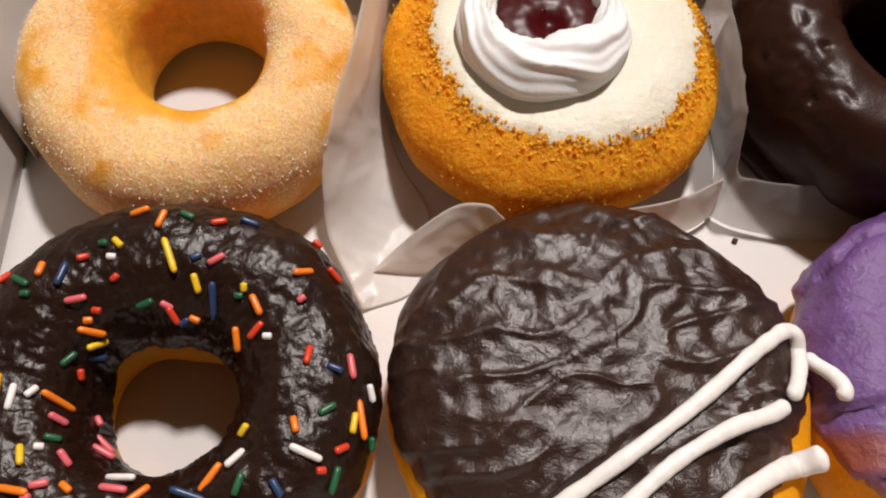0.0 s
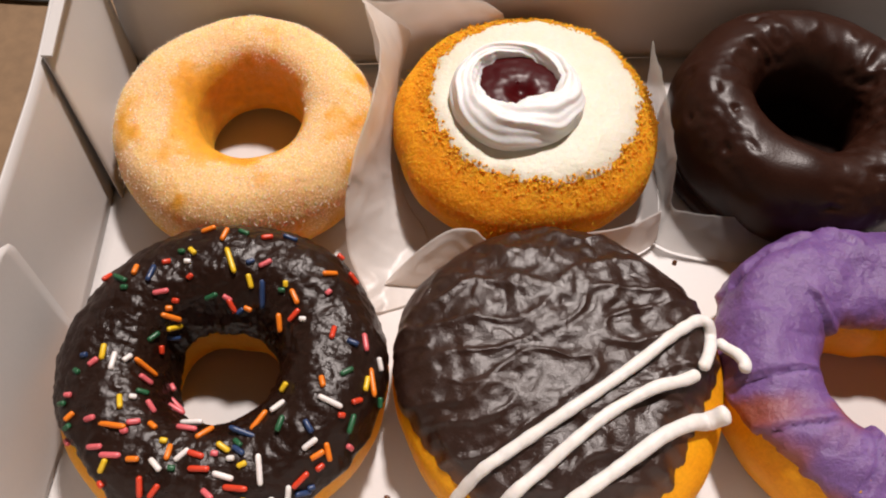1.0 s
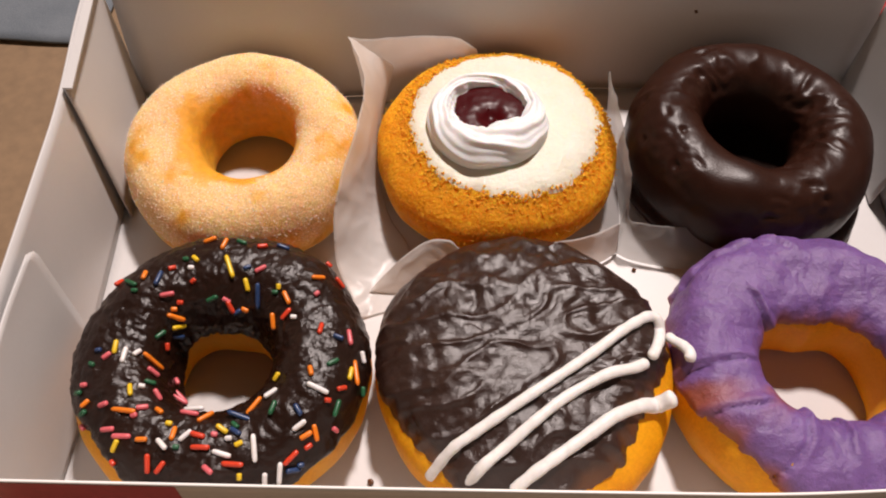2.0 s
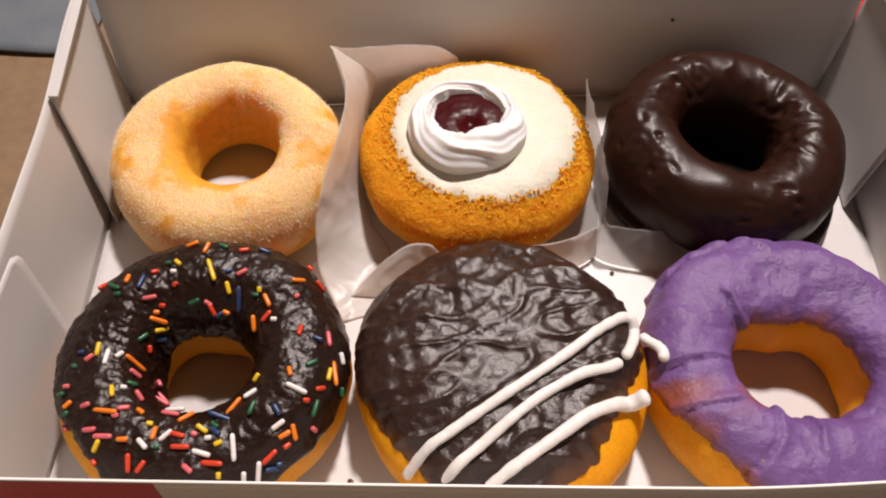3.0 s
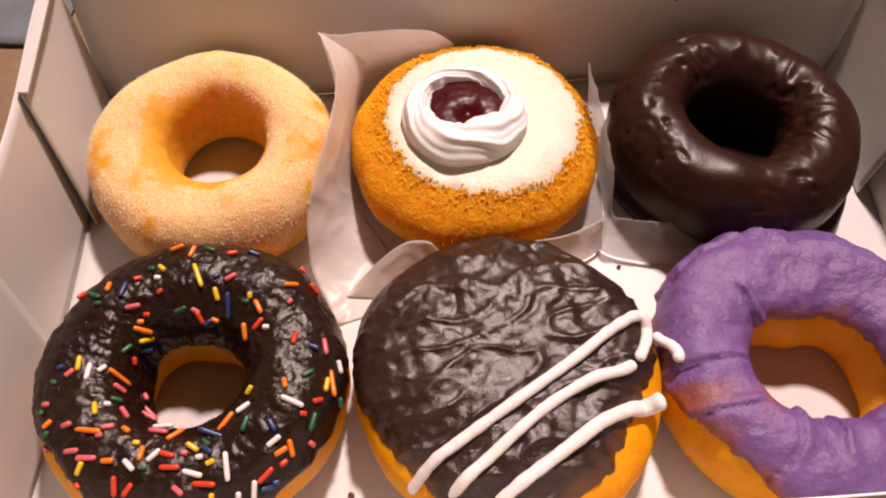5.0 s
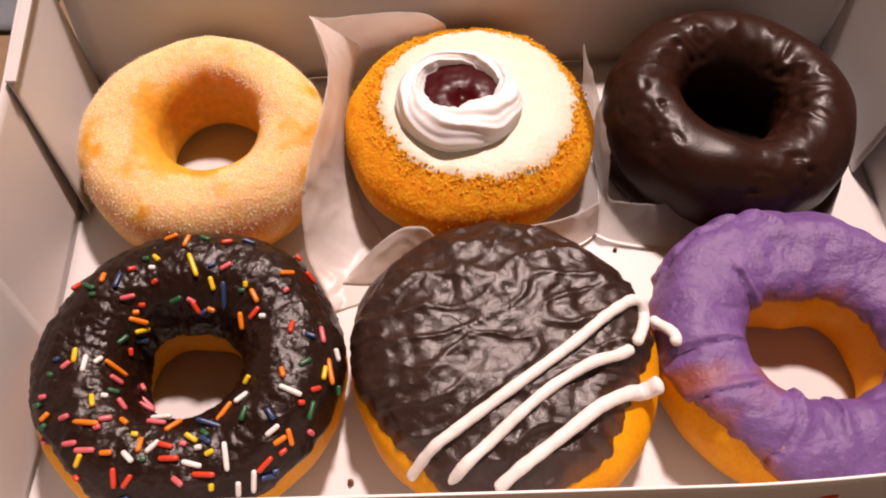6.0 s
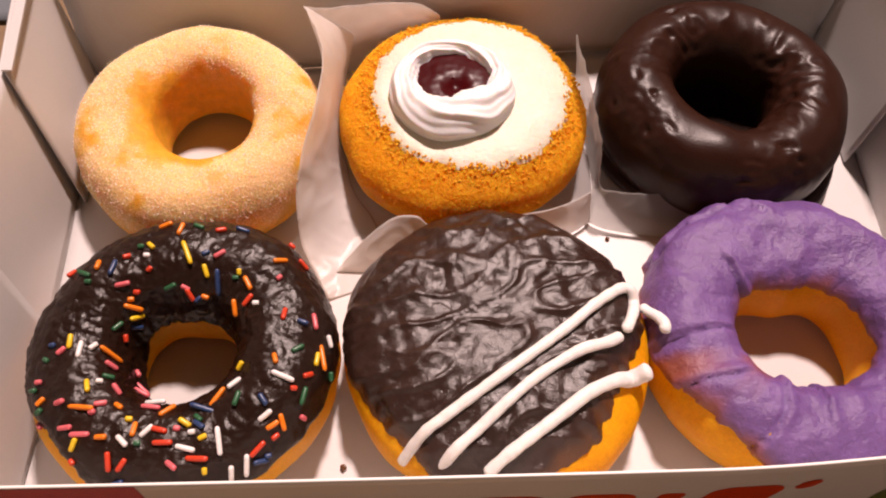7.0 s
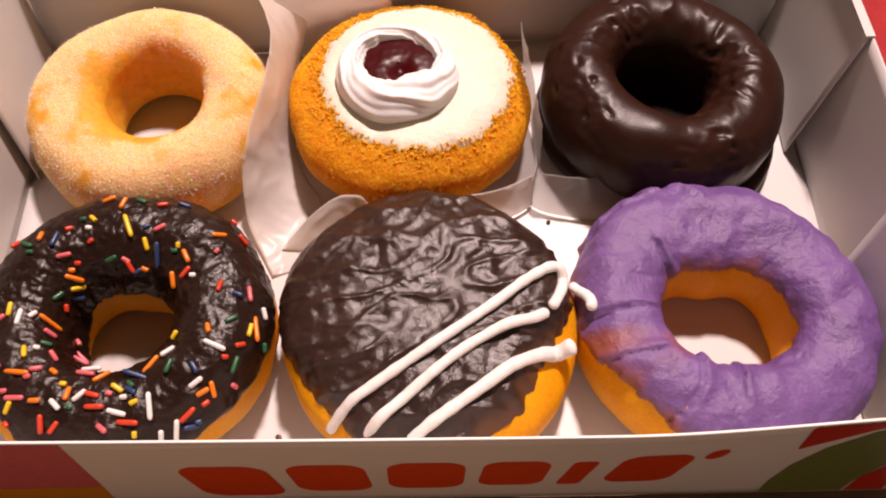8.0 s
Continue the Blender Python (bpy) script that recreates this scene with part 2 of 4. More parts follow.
def ring_points(R, hole, height, nu, nv, seed, lump=0.0012, wob=0.03, power=2.3, low=0.42, offset=None, squash=1.0, hole_long=0.0, hole_off=(0.0, 0.0), waist=None, hole_square=0.0, cusp=0.0):
    """A ring doughnut round the origin, standing on z = 0. offset(a, p, x, y, z) pushes its skin out."""
    mid, half = (R + hole) / 2, (R - hole) / 2
    pts = []
    for i in range(nu):
        a = 2 * math.pi * i / nu
        ca, sa = math.cos(a), math.sin(a)
        w = 1 + wob * noise.noise(Vector((ca * 1.3 + seed, sa * 1.3, seed * 0.7)))
        wh = 1 + 2.5 * wob * noise.noise(Vector((ca * 1.1 - seed, sa * 1.1, 3.1)))
        hh = height * (1 + 1.5 * wob * noise.noise(Vector((ca * 1.2, sa * 1.2 + seed, 7.7))))
        for j in range(nv):
            p = 2 * math.pi * j / nv
            c, s = math.cos(p), math.sin(p)
            e = 2 / (power if waist is None or c > 0 or s > 0 else 4.5)
            x = math.copysign(abs(c) ** e, c)
            y = math.copysign(abs(s) ** e, s)
            shape = hole_long * math.cos(2 * a) + hole_off[0] * ca + hole_off[1] * sa - hole_square * math.cos(4 * a)
            r = mid * w + (half * x if x > 0 else half * wh * x + shape * x * x)
            if cusp and x < 0 and y < 0:
                r -= cusp * y
            lv = low if waist is None or x > 0 else waist
            z = hh * lv + (hh * (1 - lv) if y > 0 else hh * lv) * y
            nx, nz = c / half, s / (hh * 0.5)
            nl = math.hypot(nx, nz)
            q = (r * ca, r * sa, z)
            d = lump * fbm((q[0] + seed, q[1], q[2]), 45, 2)
            if offset:
                d += offset(a, p, q)
            pts.append(((r + d * nx / nl) * ca, (r + d * nx / nl) * sa * squash, max(0.0, z + d * nz / nl)))
    return pts


def dome_points(R, height, nu, nv, seed, lump=0.0012, wob=0.03, side=0.42, offset=None, flat=3.2, bulge=0.0, bulge_at=0.0):
    """A filled doughnut: a round cushion from its underside's middle to its crown."""
    pts = []
    for i in range(nu):
        a = 2 * math.pi * i / nu
        ca, sa = math.cos(a), math.sin(a)
        w = 1 + wob * noise.noise(Vector((ca * 1.3 + seed, sa * 1.3, seed * 0.7))) + bulge * max(0.0, math.cos(a - bulge_at)) ** 2
        for j in range(nv):
            t = 2 * j / (nv - 1) - 1
            c = (1 - t * t) ** (flat / 2)
            s = math.copysign(math.sqrt(max(0.0, 1 - c * c)), t)
            p = math.atan2(s, c)
            r = R * w * (1 - t * t)
            z = height * side + (height * (1 - side) if s > 0 else height * side) * math.copysign(abs(s) ** (2 / 2.6), s)
            nx, nz = c / R, s / (height * 0.6)
            nl = math.hypot(nx, nz)
            q = (r * ca, r * sa, z)
            d = lump * fbm((q[0] + seed, q[1], q[2]), 45, 2)
            if offset:
                d += offset(a, p, q)
            pts.append(((r + d * nx / nl) * ca, (r + d * nx / nl) * sa, max(0.0, z + d * nz / nl)))
    return pts


def shell(points, faces, depth, cover):
    """Only the faces of an icing skin that stand proud or lie just under: depth holds its height above the dough."""
    keep = [f for f in faces if max(depth[k] for k in f) > -0.0012]
    used = sorted({k for f in keep for k in f})
    at = {k: n for n, k in enumerate(used)}
    return [points[k] for k in used], [tuple(at[k] for k in f) for f in keep], [cover[k] for k in used]


def tree_of(ob):
    me = ob.data
    off = ob.parent.location if ob.parent else Vector()
    return BVHTree.FromPolygons([v.co + off for v in me.vertices], [tuple(p.vertices) for p in me.polygons])


def drop(tree, x, y):
    """Where something let fall at x, y comes to rest, and the way the skin faces there."""
    place, normal, _, _ = tree.ray_cast(Vector((x, y, 0.2)), Vector((0, 0, -1)))
    return (place, normal) if place else (None, None)


def tube(path, radius, sides=12, seed=0.0, flat=0.8, swell=1.0):
    """An uneven piped strand with rounded ends along a smooth path."""
    pts = [Vector(p) for p in path]
    fine = []
    n = len(pts)
    for i in range(n - 1):
        p0, p1, p2, p3 = pts[max(i - 1, 0)], pts[i], pts[i + 1], pts[min(i + 2, n - 1)]
        for k in range(10):
            t = k / 10
            fine.append(0.5 * (2 * p1 + (p2 - p0) * t + (2 * p0 - 5 * p1 + 4 * p2 - p3) * t * t + (3 * p1 - p0 - 3 * p2 + p3) * t ** 3))
    fine.append(pts[-1])
    verts, m = [], len(fine)
    for i, p in enumerate(fine):
        d = (fine[min(i + 1, m - 1)] - fine[max(i - 1, 0)]).normalized()
        across = d.cross(Vector((0, 0, 1))).normalized()
        up = across.cross(d)
        gone = min((p - fine[0]).length, (p - fine[-1]).length) / radius
        cap = 1.0 if gone > 0.9 else math.sqrt(max(0.0, 1 - (1 - gone / 0.9) ** 2))
        r = radius * max(0.25, cap) * (1 + 0.13 * noise.noise(p * 260 + Vector((seed, 0, 0))) + 0.06 * noise.noise(p * 900)) * (1 + (swell - 1) * (i / m) ** 3)
        for s in range(sides):
            a = 2 * math.pi * s / sides
            verts.append(p + across * (r * math.cos(a)) + up * (r * flat * math.sin(a)))
    faces = [(i * sides + s, i * sides + (s + 1) % sides, (i + 1) * sides + (s + 1) % sides, (i + 1) * sides + s) for i in range(m - 1) for s in range(sides)]
    faces += [tuple(range(sides))[::-1], tuple((m - 1) * sides + s for s in range(sides))]
    return verts, faces


# ---- the unseen room, added to bounce the light, and the table ----
def room():
    x0, x1, y0, y1, z0, z1 = -1.4, 1.6, -1.5, 1.5, -0.75, 1.75
    for name, loop, axis in (
        ("floor", [(x0, y0, z0), (x1, y0, z0), (x1, y1, z0), (x0, y1, z0)], Vector((0, 0, -1))),
        ("ceiling", [(x0, y0, z1), (x1, y0, z1), (x1, y1, z1), (x0, y1, z1)], Vector((0, 0, 1))),
        ("wall_north", [(x0, y1, z0), (x1, y1, z0), (x1, y1, z1), (x0, y1, z1)], Vector((0, 1, 0))),
        ("wall_south", [(x0, y0, z0), (x1, y0, z0), (x1, y0, z1), (x0, y0, z1)], Vector((0, -1, 0))),
        ("wall_west", [(x0, y0, z0), (x0, y1, z0), (x0, y1, z1), (x0, y0, z1)], Vector((-1, 0, 0))),
        ("wall_east", [(x1, y0, z0), (x1, y1, z0), (x1, y1, z1), (x1, y0, z1)], Vector((1, 0, 0))),
    ):
        tagged(part(name, slab(loop, 0.08, axis), M_CEILING if name == "ceiling" else M_ROOM, None), "unseen stand-in " + name.split("_")[0] + " of the room", name.split("_")[0], kind="structure")


room()

table = thing("table", (0.05, 0.1, -0.75), "plain brown wooden table under the open box", "table")
top = slab([(-0.55, -0.40, 0.722), (0.55, -0.40, 0.722), (0.55, 0.45, 0.722), (-0.55, 0.45, 0.722)], 0.027)
bmesh.ops.bevel(top, geom=top.edges[:], offset=0.003, segments=2, affect="EDGES")
part("tabletop", top, M_TABLE, table)
for lx in (-0.50, 0.50):
    for ly in (-0.35, 0.40):
        part("leg", slab([(lx - 0.025, ly - 0.025, 0), (lx + 0.025, ly - 0.025, 0), (lx + 0.025, ly + 0.025, 0), (lx - 0.025, ly + 0.025, 0)], 0.722), M_TABLE, table)


def cloth(name, x0, x1, y0, y1, mat, label, seed):
    def fn(u, v):
        x, y = x0 + (x1 - x0) * u, y0 + (y1 - y0) * v
        e = 0.006 * noise.noise(Vector((u * 4, v * 4, seed)))
        return (x + e, y + e, -0.0005 + 0.0018 * (0.5 + 0.5 * noise.noise(Vector((x * 25, y * 25, seed)))))
    verts, faces = sheet(fn, 40, 40, 0.0012)
    tagged(mesh_object(name, verts, faces, mat), label, "cloth")


cloth("grey_cloth", -0.40, -0.135, 0.235, 0.45, M_GREYCLOTH, "grey-blue cloth lying on the brown table", 1.0)
cloth("red_cloth", 0.235, 0.50, 0.10, 0.45, M_REDCLOTH, "red woven cloth lying on the table beside the box", 2.0)
cloth("dark_cloth", 0.10, 0.45, -0.25, 0.010, M_DARKCLOTH, "dark navy cloth lying on the table before the box", 3.0)

# ---- the box ----
CARD = 0.0007
RIM = 0.058
BOX_L, BOX_R, BOX_F, BOX_B = -0.098, 0.2035, 0.0160, 0.213


def left_x(y, z):
    return -0.0970 - 0.030 * (y - 0.033) - 0.0045 * smooth(0.13, 0.205, y) - 0.07 * z * smooth(0.02, 0.07, y)


def right_x(y, z):
    return 0.2010 + 0.030 * (y - 0.10) + 0.06 * z + 0.002 * math.sin(math.pi * (y - 0.0165) / 0.2)


def front_y(x, z):
    u = (x - BOX_L) / (BOX_R - BOX_L)
    return 0.0155 + 0.0012 * z / RIM - 0.0006 * math.sin(math.pi * u) + 0.0045 * smooth(0.66, 1.0, u) * z / RIM


def back_y(x, z):
    return 0.2005 + 0.0125 * smooth(-0.10, 0.12, x) + 0.19 * z


box = thing("doughnut_box", (0, 0, 0), "open white card doughnut box with coloured printing outside", "box")


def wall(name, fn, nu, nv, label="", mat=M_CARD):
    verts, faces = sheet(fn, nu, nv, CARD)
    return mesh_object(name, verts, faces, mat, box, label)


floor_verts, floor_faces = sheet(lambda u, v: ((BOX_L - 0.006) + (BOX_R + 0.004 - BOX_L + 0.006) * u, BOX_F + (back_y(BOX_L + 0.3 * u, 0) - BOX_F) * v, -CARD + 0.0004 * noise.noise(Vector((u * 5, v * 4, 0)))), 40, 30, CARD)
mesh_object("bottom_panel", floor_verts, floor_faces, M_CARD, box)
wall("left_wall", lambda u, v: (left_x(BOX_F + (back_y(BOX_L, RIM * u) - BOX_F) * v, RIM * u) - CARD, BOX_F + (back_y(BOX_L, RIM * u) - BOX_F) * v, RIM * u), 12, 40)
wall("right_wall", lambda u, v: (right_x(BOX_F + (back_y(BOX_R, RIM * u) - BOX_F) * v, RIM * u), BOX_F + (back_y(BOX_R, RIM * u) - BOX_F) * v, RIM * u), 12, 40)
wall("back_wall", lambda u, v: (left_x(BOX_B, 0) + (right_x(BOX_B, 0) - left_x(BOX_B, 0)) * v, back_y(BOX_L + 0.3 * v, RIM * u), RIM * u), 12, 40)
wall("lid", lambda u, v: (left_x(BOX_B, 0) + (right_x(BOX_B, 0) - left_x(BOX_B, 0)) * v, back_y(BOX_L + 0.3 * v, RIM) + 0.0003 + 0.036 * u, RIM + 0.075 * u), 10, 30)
front_wall = wall("front_wall", lambda u, v: (left_x(BOX_F, RIM * u) + (right_x(BOX_F, RIM * u) - left_x(BOX_F, RIM * u)) * v, front_y(left_x(BOX_F, 0) + 0.30 * v, RIM * u), RIM * u), 12, 60, "coated white card, tone lifted for weak bounce light, printed in bright colours", M_CARD_LIFTED)


def corner_flap(side, y_top, y_low, gap):
    """The glued inner flap in a rear corner, its free edge cut on the slant, with a rolled upper edge."""
    edge = left_x if side < 0 else right_x

    def fn(u, v):
        z = 0.001 + (RIM - 0.0015) * u
        ya = y_low + (y_top - y_low) * u
        y = ya + (back_y(side, z) - 0.0012 - ya) * v
        g = gap * (1.0 - 0.85 * u) * (1 - 0.4 * v)
        return (edge(y, z) - side * (g + CARD), y, z)
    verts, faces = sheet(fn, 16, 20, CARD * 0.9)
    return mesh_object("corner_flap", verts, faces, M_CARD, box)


corner_flap(-1, 0.150, 0.137, 0.0026)
corner_flap(1, 0.156, 0.150, 0.0055)


def front_flap(side, y_top, y_low, gap):
    """The matching flap in a front corner; its free edge stands off the side wall."""
    edge = left_x if side < 0 else right_x

    def fn(u, v):
        z = 0.0012 + (RIM - 0.004) * u
        round_off = 0.010 * max(0.0, 1 - u / 0.16) ** 2 + 0.004 * max(0.0, (u - 0.92) / 0.08) ** 2
        ya = front_y(edge(0.02, z), z) + 0.0012
        y = ya + (y_low + (y_top - y_low) * u - round_off - ya) * v
        return (edge(y, z) - side * (CARD * 1.2 + gap * v ** 1.6 * (1.1 - 0.5 * u)), y, z)
    verts, faces = sheet(fn, 24, 20, CARD * 0.9)
    return mesh_object("corner_flap", verts, faces, M_CARD, box)


front_flap(-1, 0.089, 0.0785, 0.0040)
front_flap(1, 0.096, 0.0880, 0.0040)


def rolled_edge(side, y_top):
    edge = left_x if side < 0 else right_x
    yb = back_y(side, RIM)
    bm = slab([(edge(y_top, RIM), y_top, RIM), (edge(yb, RIM), yb, RIM), (edge(yb, RIM) - side * 0.0030, yb, RIM), (edge(y_top, RIM) - side * 0.0034, y_top, RIM)], 0.0008)
    part("folded_edge", bm, M_CARD, box)


rolled_edge(-1, 0.150)
rolled_edge(1, 0.156)


# printing on the front: plain coloured shapes lying on the card
def print_shape(name, loop, colour, lift=0.00012):
    bm = bmesh.new()
    outer = []
    for x, z in loop:
        outer.append(bm.verts.new((x, front_y(x, z) - lift - 0.00003, z)))
    bm.faces.new(outer)
    bmesh.ops.triangulate(bm, faces=bm.faces[:])
    for f in bm.faces:
        f.normal_update()
        if f.normal.y > 0:
            f.normal_flip()
    res = bmesh.ops.extrude_face_region(bm, geom=bm.faces[:])
    for v in (g for g in res["geom"] if isinstance(g, bmesh.types.BMVert)):
        v.co.y += lift * 0.5
    bmesh.ops.recalc_face_normals(bm, faces=bm.faces[:])
    return part(name, bm, M_PRINT[colour], front_wall)


def rounded(x0, x1, z0, z1, lean=0.0, r=0.3, n=6):
    """A rounded bar that leans."""
    out = []
    rx, rz = r * min(x1 - x0, z1 - z0), r * min(x1 - x0, z1 - z0)
    for cx, cz, a0 in ((x1 - rx, z1 - rz, 0), (x0 + rx, z1 - rz, 90), (x0 + rx, z0 + rz, 180), (x1 - rx, z0 + rz, 270)):
        for k in range(n + 1):
            a = radians(a0 + 90 * k / n)
            x, z = cx + rx * math.cos(a), cz + rz * math.sin(a)
            out.append((x + lean * (z - z0), z))
    return out


print_shape("print_block", [(-0.0985, 0.0572), (-0.041, 0.0572), (-0.0425, 0.032), (-0.0432, 0.0185), (-0.0985, 0.0150)], "pink")
print_shape("print_block", [(-0.0985, 0.0144), (-0.0432, 0.0180), (-0.0447, 0.0015), (-0.0985, 0.0015)], "amber")
for x0, x1, z0, z1, lean in ((-0.0150, 0.0095, 0.0065, 0.0370, -0.12), (0.0135, 0.0355, 0.0110, 0.0375, -0.08), (0.0400, 0.0620, 0.0130, 0.0385, 0.0), (0.0660, 0.0850, 0.0150, 0.0385, 0.05), (0.0895, 0.0965, 0.0150, 0.0375, 0.12), (0.1025, 0.1225, 0.0165, 0.0415, 0.14)):
    print_shape("print_bar", rounded(x0, x1, z0, z1, lean, 0.28), "orange")
print_shape("print_dot", rounded(0.1275, 0.1325, 0.0365, 0.0440, 0.25, 0.49), "orange")
print_shape("print_wedge", [(0.1515, 0.0555), (0.1534, 0.0405), (0.1712, 0.0525), (0.1960, 0.0570), (0.1520, 0.0570)], "red")
print_shape("print_leaf", [(0.1560, 0.0015), (0.1555, 0.0120), (0.1570, 0.0270), (0.1620, 0.0400), (0.1715, 0.0500), (0.1960, 0.0550), (0.1960, 0.0330), (0.1860, 0.0220), (0.1830, 0.0100), (0.1825, 0.0015)], "green")
print_shape("print_wedge", [(0.1838, 0.0015), (0.1838, 0.0120), (0.1870, 0.0215), (0.1960, 0.0320), (0.1960, 0.0015)], "red")


# ---- sugared ring ----
def sugared_ring(place):
    ob = thing("sugared_doughnut", place, "golden ring doughnut coated in fine sugar", "doughnut", "doughnuts in the box")
    nu, nv = 150, 72
    pts = ring_points(0.0457, 0.0180, 0.0322, nu, nv, 1.3, lump=0.0011, wob=0.02, hole_off=(0.0018, 0.0030), waist=0.66, power=2.15, cusp=-0.0034)
    coat = []
    for i, p in enumerate(pts):
        r = math.hypot(p[0], p[1])
        c = 0.80 + 0.55 * fbm(p, 50, 3) + 0.45 * fbm(p, 170, 2)
        c *= smooth(0.018, 0.027, r) * 0.9 + 0.1
        c *= smooth(0.006, 0.024, p[2])
        coat.append(c)
    body = mesh_object("body", pts, loop_grid(nu, nv), M_SUGARED, ob, values=coat)
    rng = random.Random(4)
    verts, faces = [], []
    for _ in range(15000):
        k = rng.randrange(len(pts))
        if coat[k] < 0.45 or pts[k][2] < 0.014:
            continue
        q = Vector(pts[k]) + Vector([rng.uniform(-0.0005, 0.0005) for _ in range(3)])
        s = rng.uniform(0.00006, 0.00016)
        e = Euler([rng.uniform(0, 6.3) for _ in range(3)]).to_matrix()
        b = len(verts)
        verts += [q + e @ Vector((x * s, y * s, z * s)) for x in (-1, 1) for y in (-1, 1) for z in (-1, 1)]
        faces += [tuple(b + n for n in f) for f in ((0, 1, 3, 2), (4, 6, 7, 5), (0, 4, 5, 1), (2, 3, 7, 6), (0, 2, 6, 4), (1, 5, 7, 3))]
    tagged(mesh_object("sugar_coating", verts, faces, M_CRYSTAL, ob, "white sugar grains", smooth=False), kind="stuff")
    return ob


sugared_ring((-0.0512, 0.1565, 0.0017)).rotation_euler = (radians(4.5), 0, 0)


# ---- crumb-coated, cream-filled ----
def crumbed_cake(place):
    ob = thing("crumbed_doughnut", place, "orange crumb-coated filled doughnut topped with cream and jelly", "doughnut", "doughnuts in the box")
    nu, nv = 150, 70
    pts = dome_points(0.0465, 0.0315, nu, nv, 5.2, lump=0.0012, wob=0.035, side=0.52, flat=3.6, bulge=0.06, bulge_at=1.15)
    coat = [0.5 + 0.4 * smooth(0.008, 0.024, p[2]) + 0.5 * fbm(p, 90, 2) for p in pts]
    body = mesh_object("body", pts, loop_grid(nu, nv, False), M_CRUMBED, ob, values=coat)
    tree = tree_of(body)
    off = Vector(place)
    cx, cy = 0.0033, 0.0042
    # cream disc with a ragged rim
    ca, cr = 120, 26
    verts = []
    for i in range(ca):
        a = 2 * math.pi * i / ca
        edge = 0.0372 * (1 + 0.05 * noise.noise(Vector((math.cos(a) * 2, math.sin(a) * 2, 3))) + 0.07 * noise.noise(Vector((math.cos(a) * 10, math.sin(a) * 10, 8))) + 0.07 * max(0.0, math.cos(a - 1.15)) ** 2)
        for j in range(cr):
            r = edge * (j + 0.3) / (cr - 1)
            x, y = cx + r * math.cos(a), cy + r * math.sin(a)
            p, _ = drop(tree, x + off.x, y + off.y)
            z = p.z if p else 0.03
            t = r / edge
            verts.append((x, y, z + 0.0012 * (1 - smooth(0.9, 1.0, t)) - 0.0010 * smooth(0.97, 1.02, t) + 0.0004 * fbm((x, y, 1), 120, 2)))
    mid = len(verts)
    verts.append((cx, cy, sum(verts[i * cr][2] for i in range(ca)) / ca))
    faces = loop_grid(ca, cr, False) + [(mid, ((i + 1) % ca) * cr, i * cr) for i in range(ca)]
    faces = [f[::-1] for f in faces]
    cream = mesh_object("cream_filling", verts, faces, M_CREAM, ob, "smooth pale cream")
    # whipped ring: a soft coil that sits in the cream, with fine ridges winding round it
    sx, sy, sz = -0.0040, 0.0008, 0.0338
    jx, jy = -0.0035, 0.0052
    sa, sp = 260, 90
    verts = []
    for i in range(sa):
        a = 2 * math.pi * i / sa
        ca, sn = math.cos(a), math.sin(a)
        rag = 1 + 0.10 * noise.noise(Vector((ca * 2.2, sn * 2.2, 3))) + 0.05 * noise.noise(Vector((ca * 6, sn * 6, 5))) - 0.28 * max(0.0, math.cos(a + 1.1)) ** 6
        outer = 0.0224 * (1 + 0.05 * noise.noise(Vector((ca * 1.5, sn * 1.5, 8))))
        ix, iy, ox, oy = jx + 0.0132 * rag * ca, jy + 0.0112 * rag * sn, sx + outer * ca, sy + outer * sn
        mx, my = (ix + ox) / 2, (iy + oy) / 2
        half = math.hypot(ox - ix, oy - iy) / 2
        for j in range(sp):
            p = 2 * math.pi * j / sp
            c, sv = math.cos(p), math.sin(p)
            wind = 7 * p + 4.0 * a + 1.3 * math.sin(a + 0.4) + 1.7 * noise.noise(Vector((ca * 1.8, sn * 1.8, p * 0.8)))
            upper = smooth(-0.3, 0.3, sv)
            ridge = 1 + upper * ((0.085 + 0.06 * noise.noise(Vector((ca * 2, sn * 2, 12)))) * (1 - 2 * abs(math.sin(wind / 2)) ** 0.9) + 0.025 * math.sin(2.3 * wind + 1)) + 0.06 * noise.noise(Vector((ca * 3, sn * 3, p)))
            if sv < 0:
                c = math.copysign(abs(c) ** 0.45, c)
            d = half * (1.0 + (ridge - 1) * 0.7) * c
            verts.append((mx + d * ca, my + d * sn, sz + (0.0030 + 0.0034 * half / 0.0055) * ridge * sv if sv > 0 else sz + 0.0042 * sv))
    mesh_object("whipped_ring", verts, loop_grid(sa, sp), M_WHIP, ob, "piped swirl of white whipped cream")
    # jelly in the middle, with a dent
    verts, ja, jr = [], 90, 24
    for i in range(ja):
        a = 2 * math.pi * i / ja
        for j in range(jr):
            t = (j + 0.2) / (jr - 1)
            x, y = 0.0150 * t * math.cos(a), 0.0132 * t * math.sin(a)
            dent = math.exp(-((x - 0.001) ** 2 + (y + 0.004) ** 2) / 0.004 ** 2)
            verts.append((jx + x, jy + y, sz + 0.0022 + 0.00025 * noise.noise(Vector((x * 110, y * 110, 2))) + 0.00012 * noise.noise(Vector((x * 420, y * 420, 6))) - 0.0022 * dent - 0.0010 * t ** 3))
    verts.append((jx, jy, sz + 0.0018))
    faces = [f[::-1] for f in loop_grid(ja, jr, False)] + [(i * jr, ((i + 1) % ja) * jr, ja * jr) for i in range(ja)]
    mesh_object("jelly", verts, faces, M_JELLY, ob, "dark red shiny jelly")
    # crumbs
    rng = random.Random(9)
    verts, faces = [], []
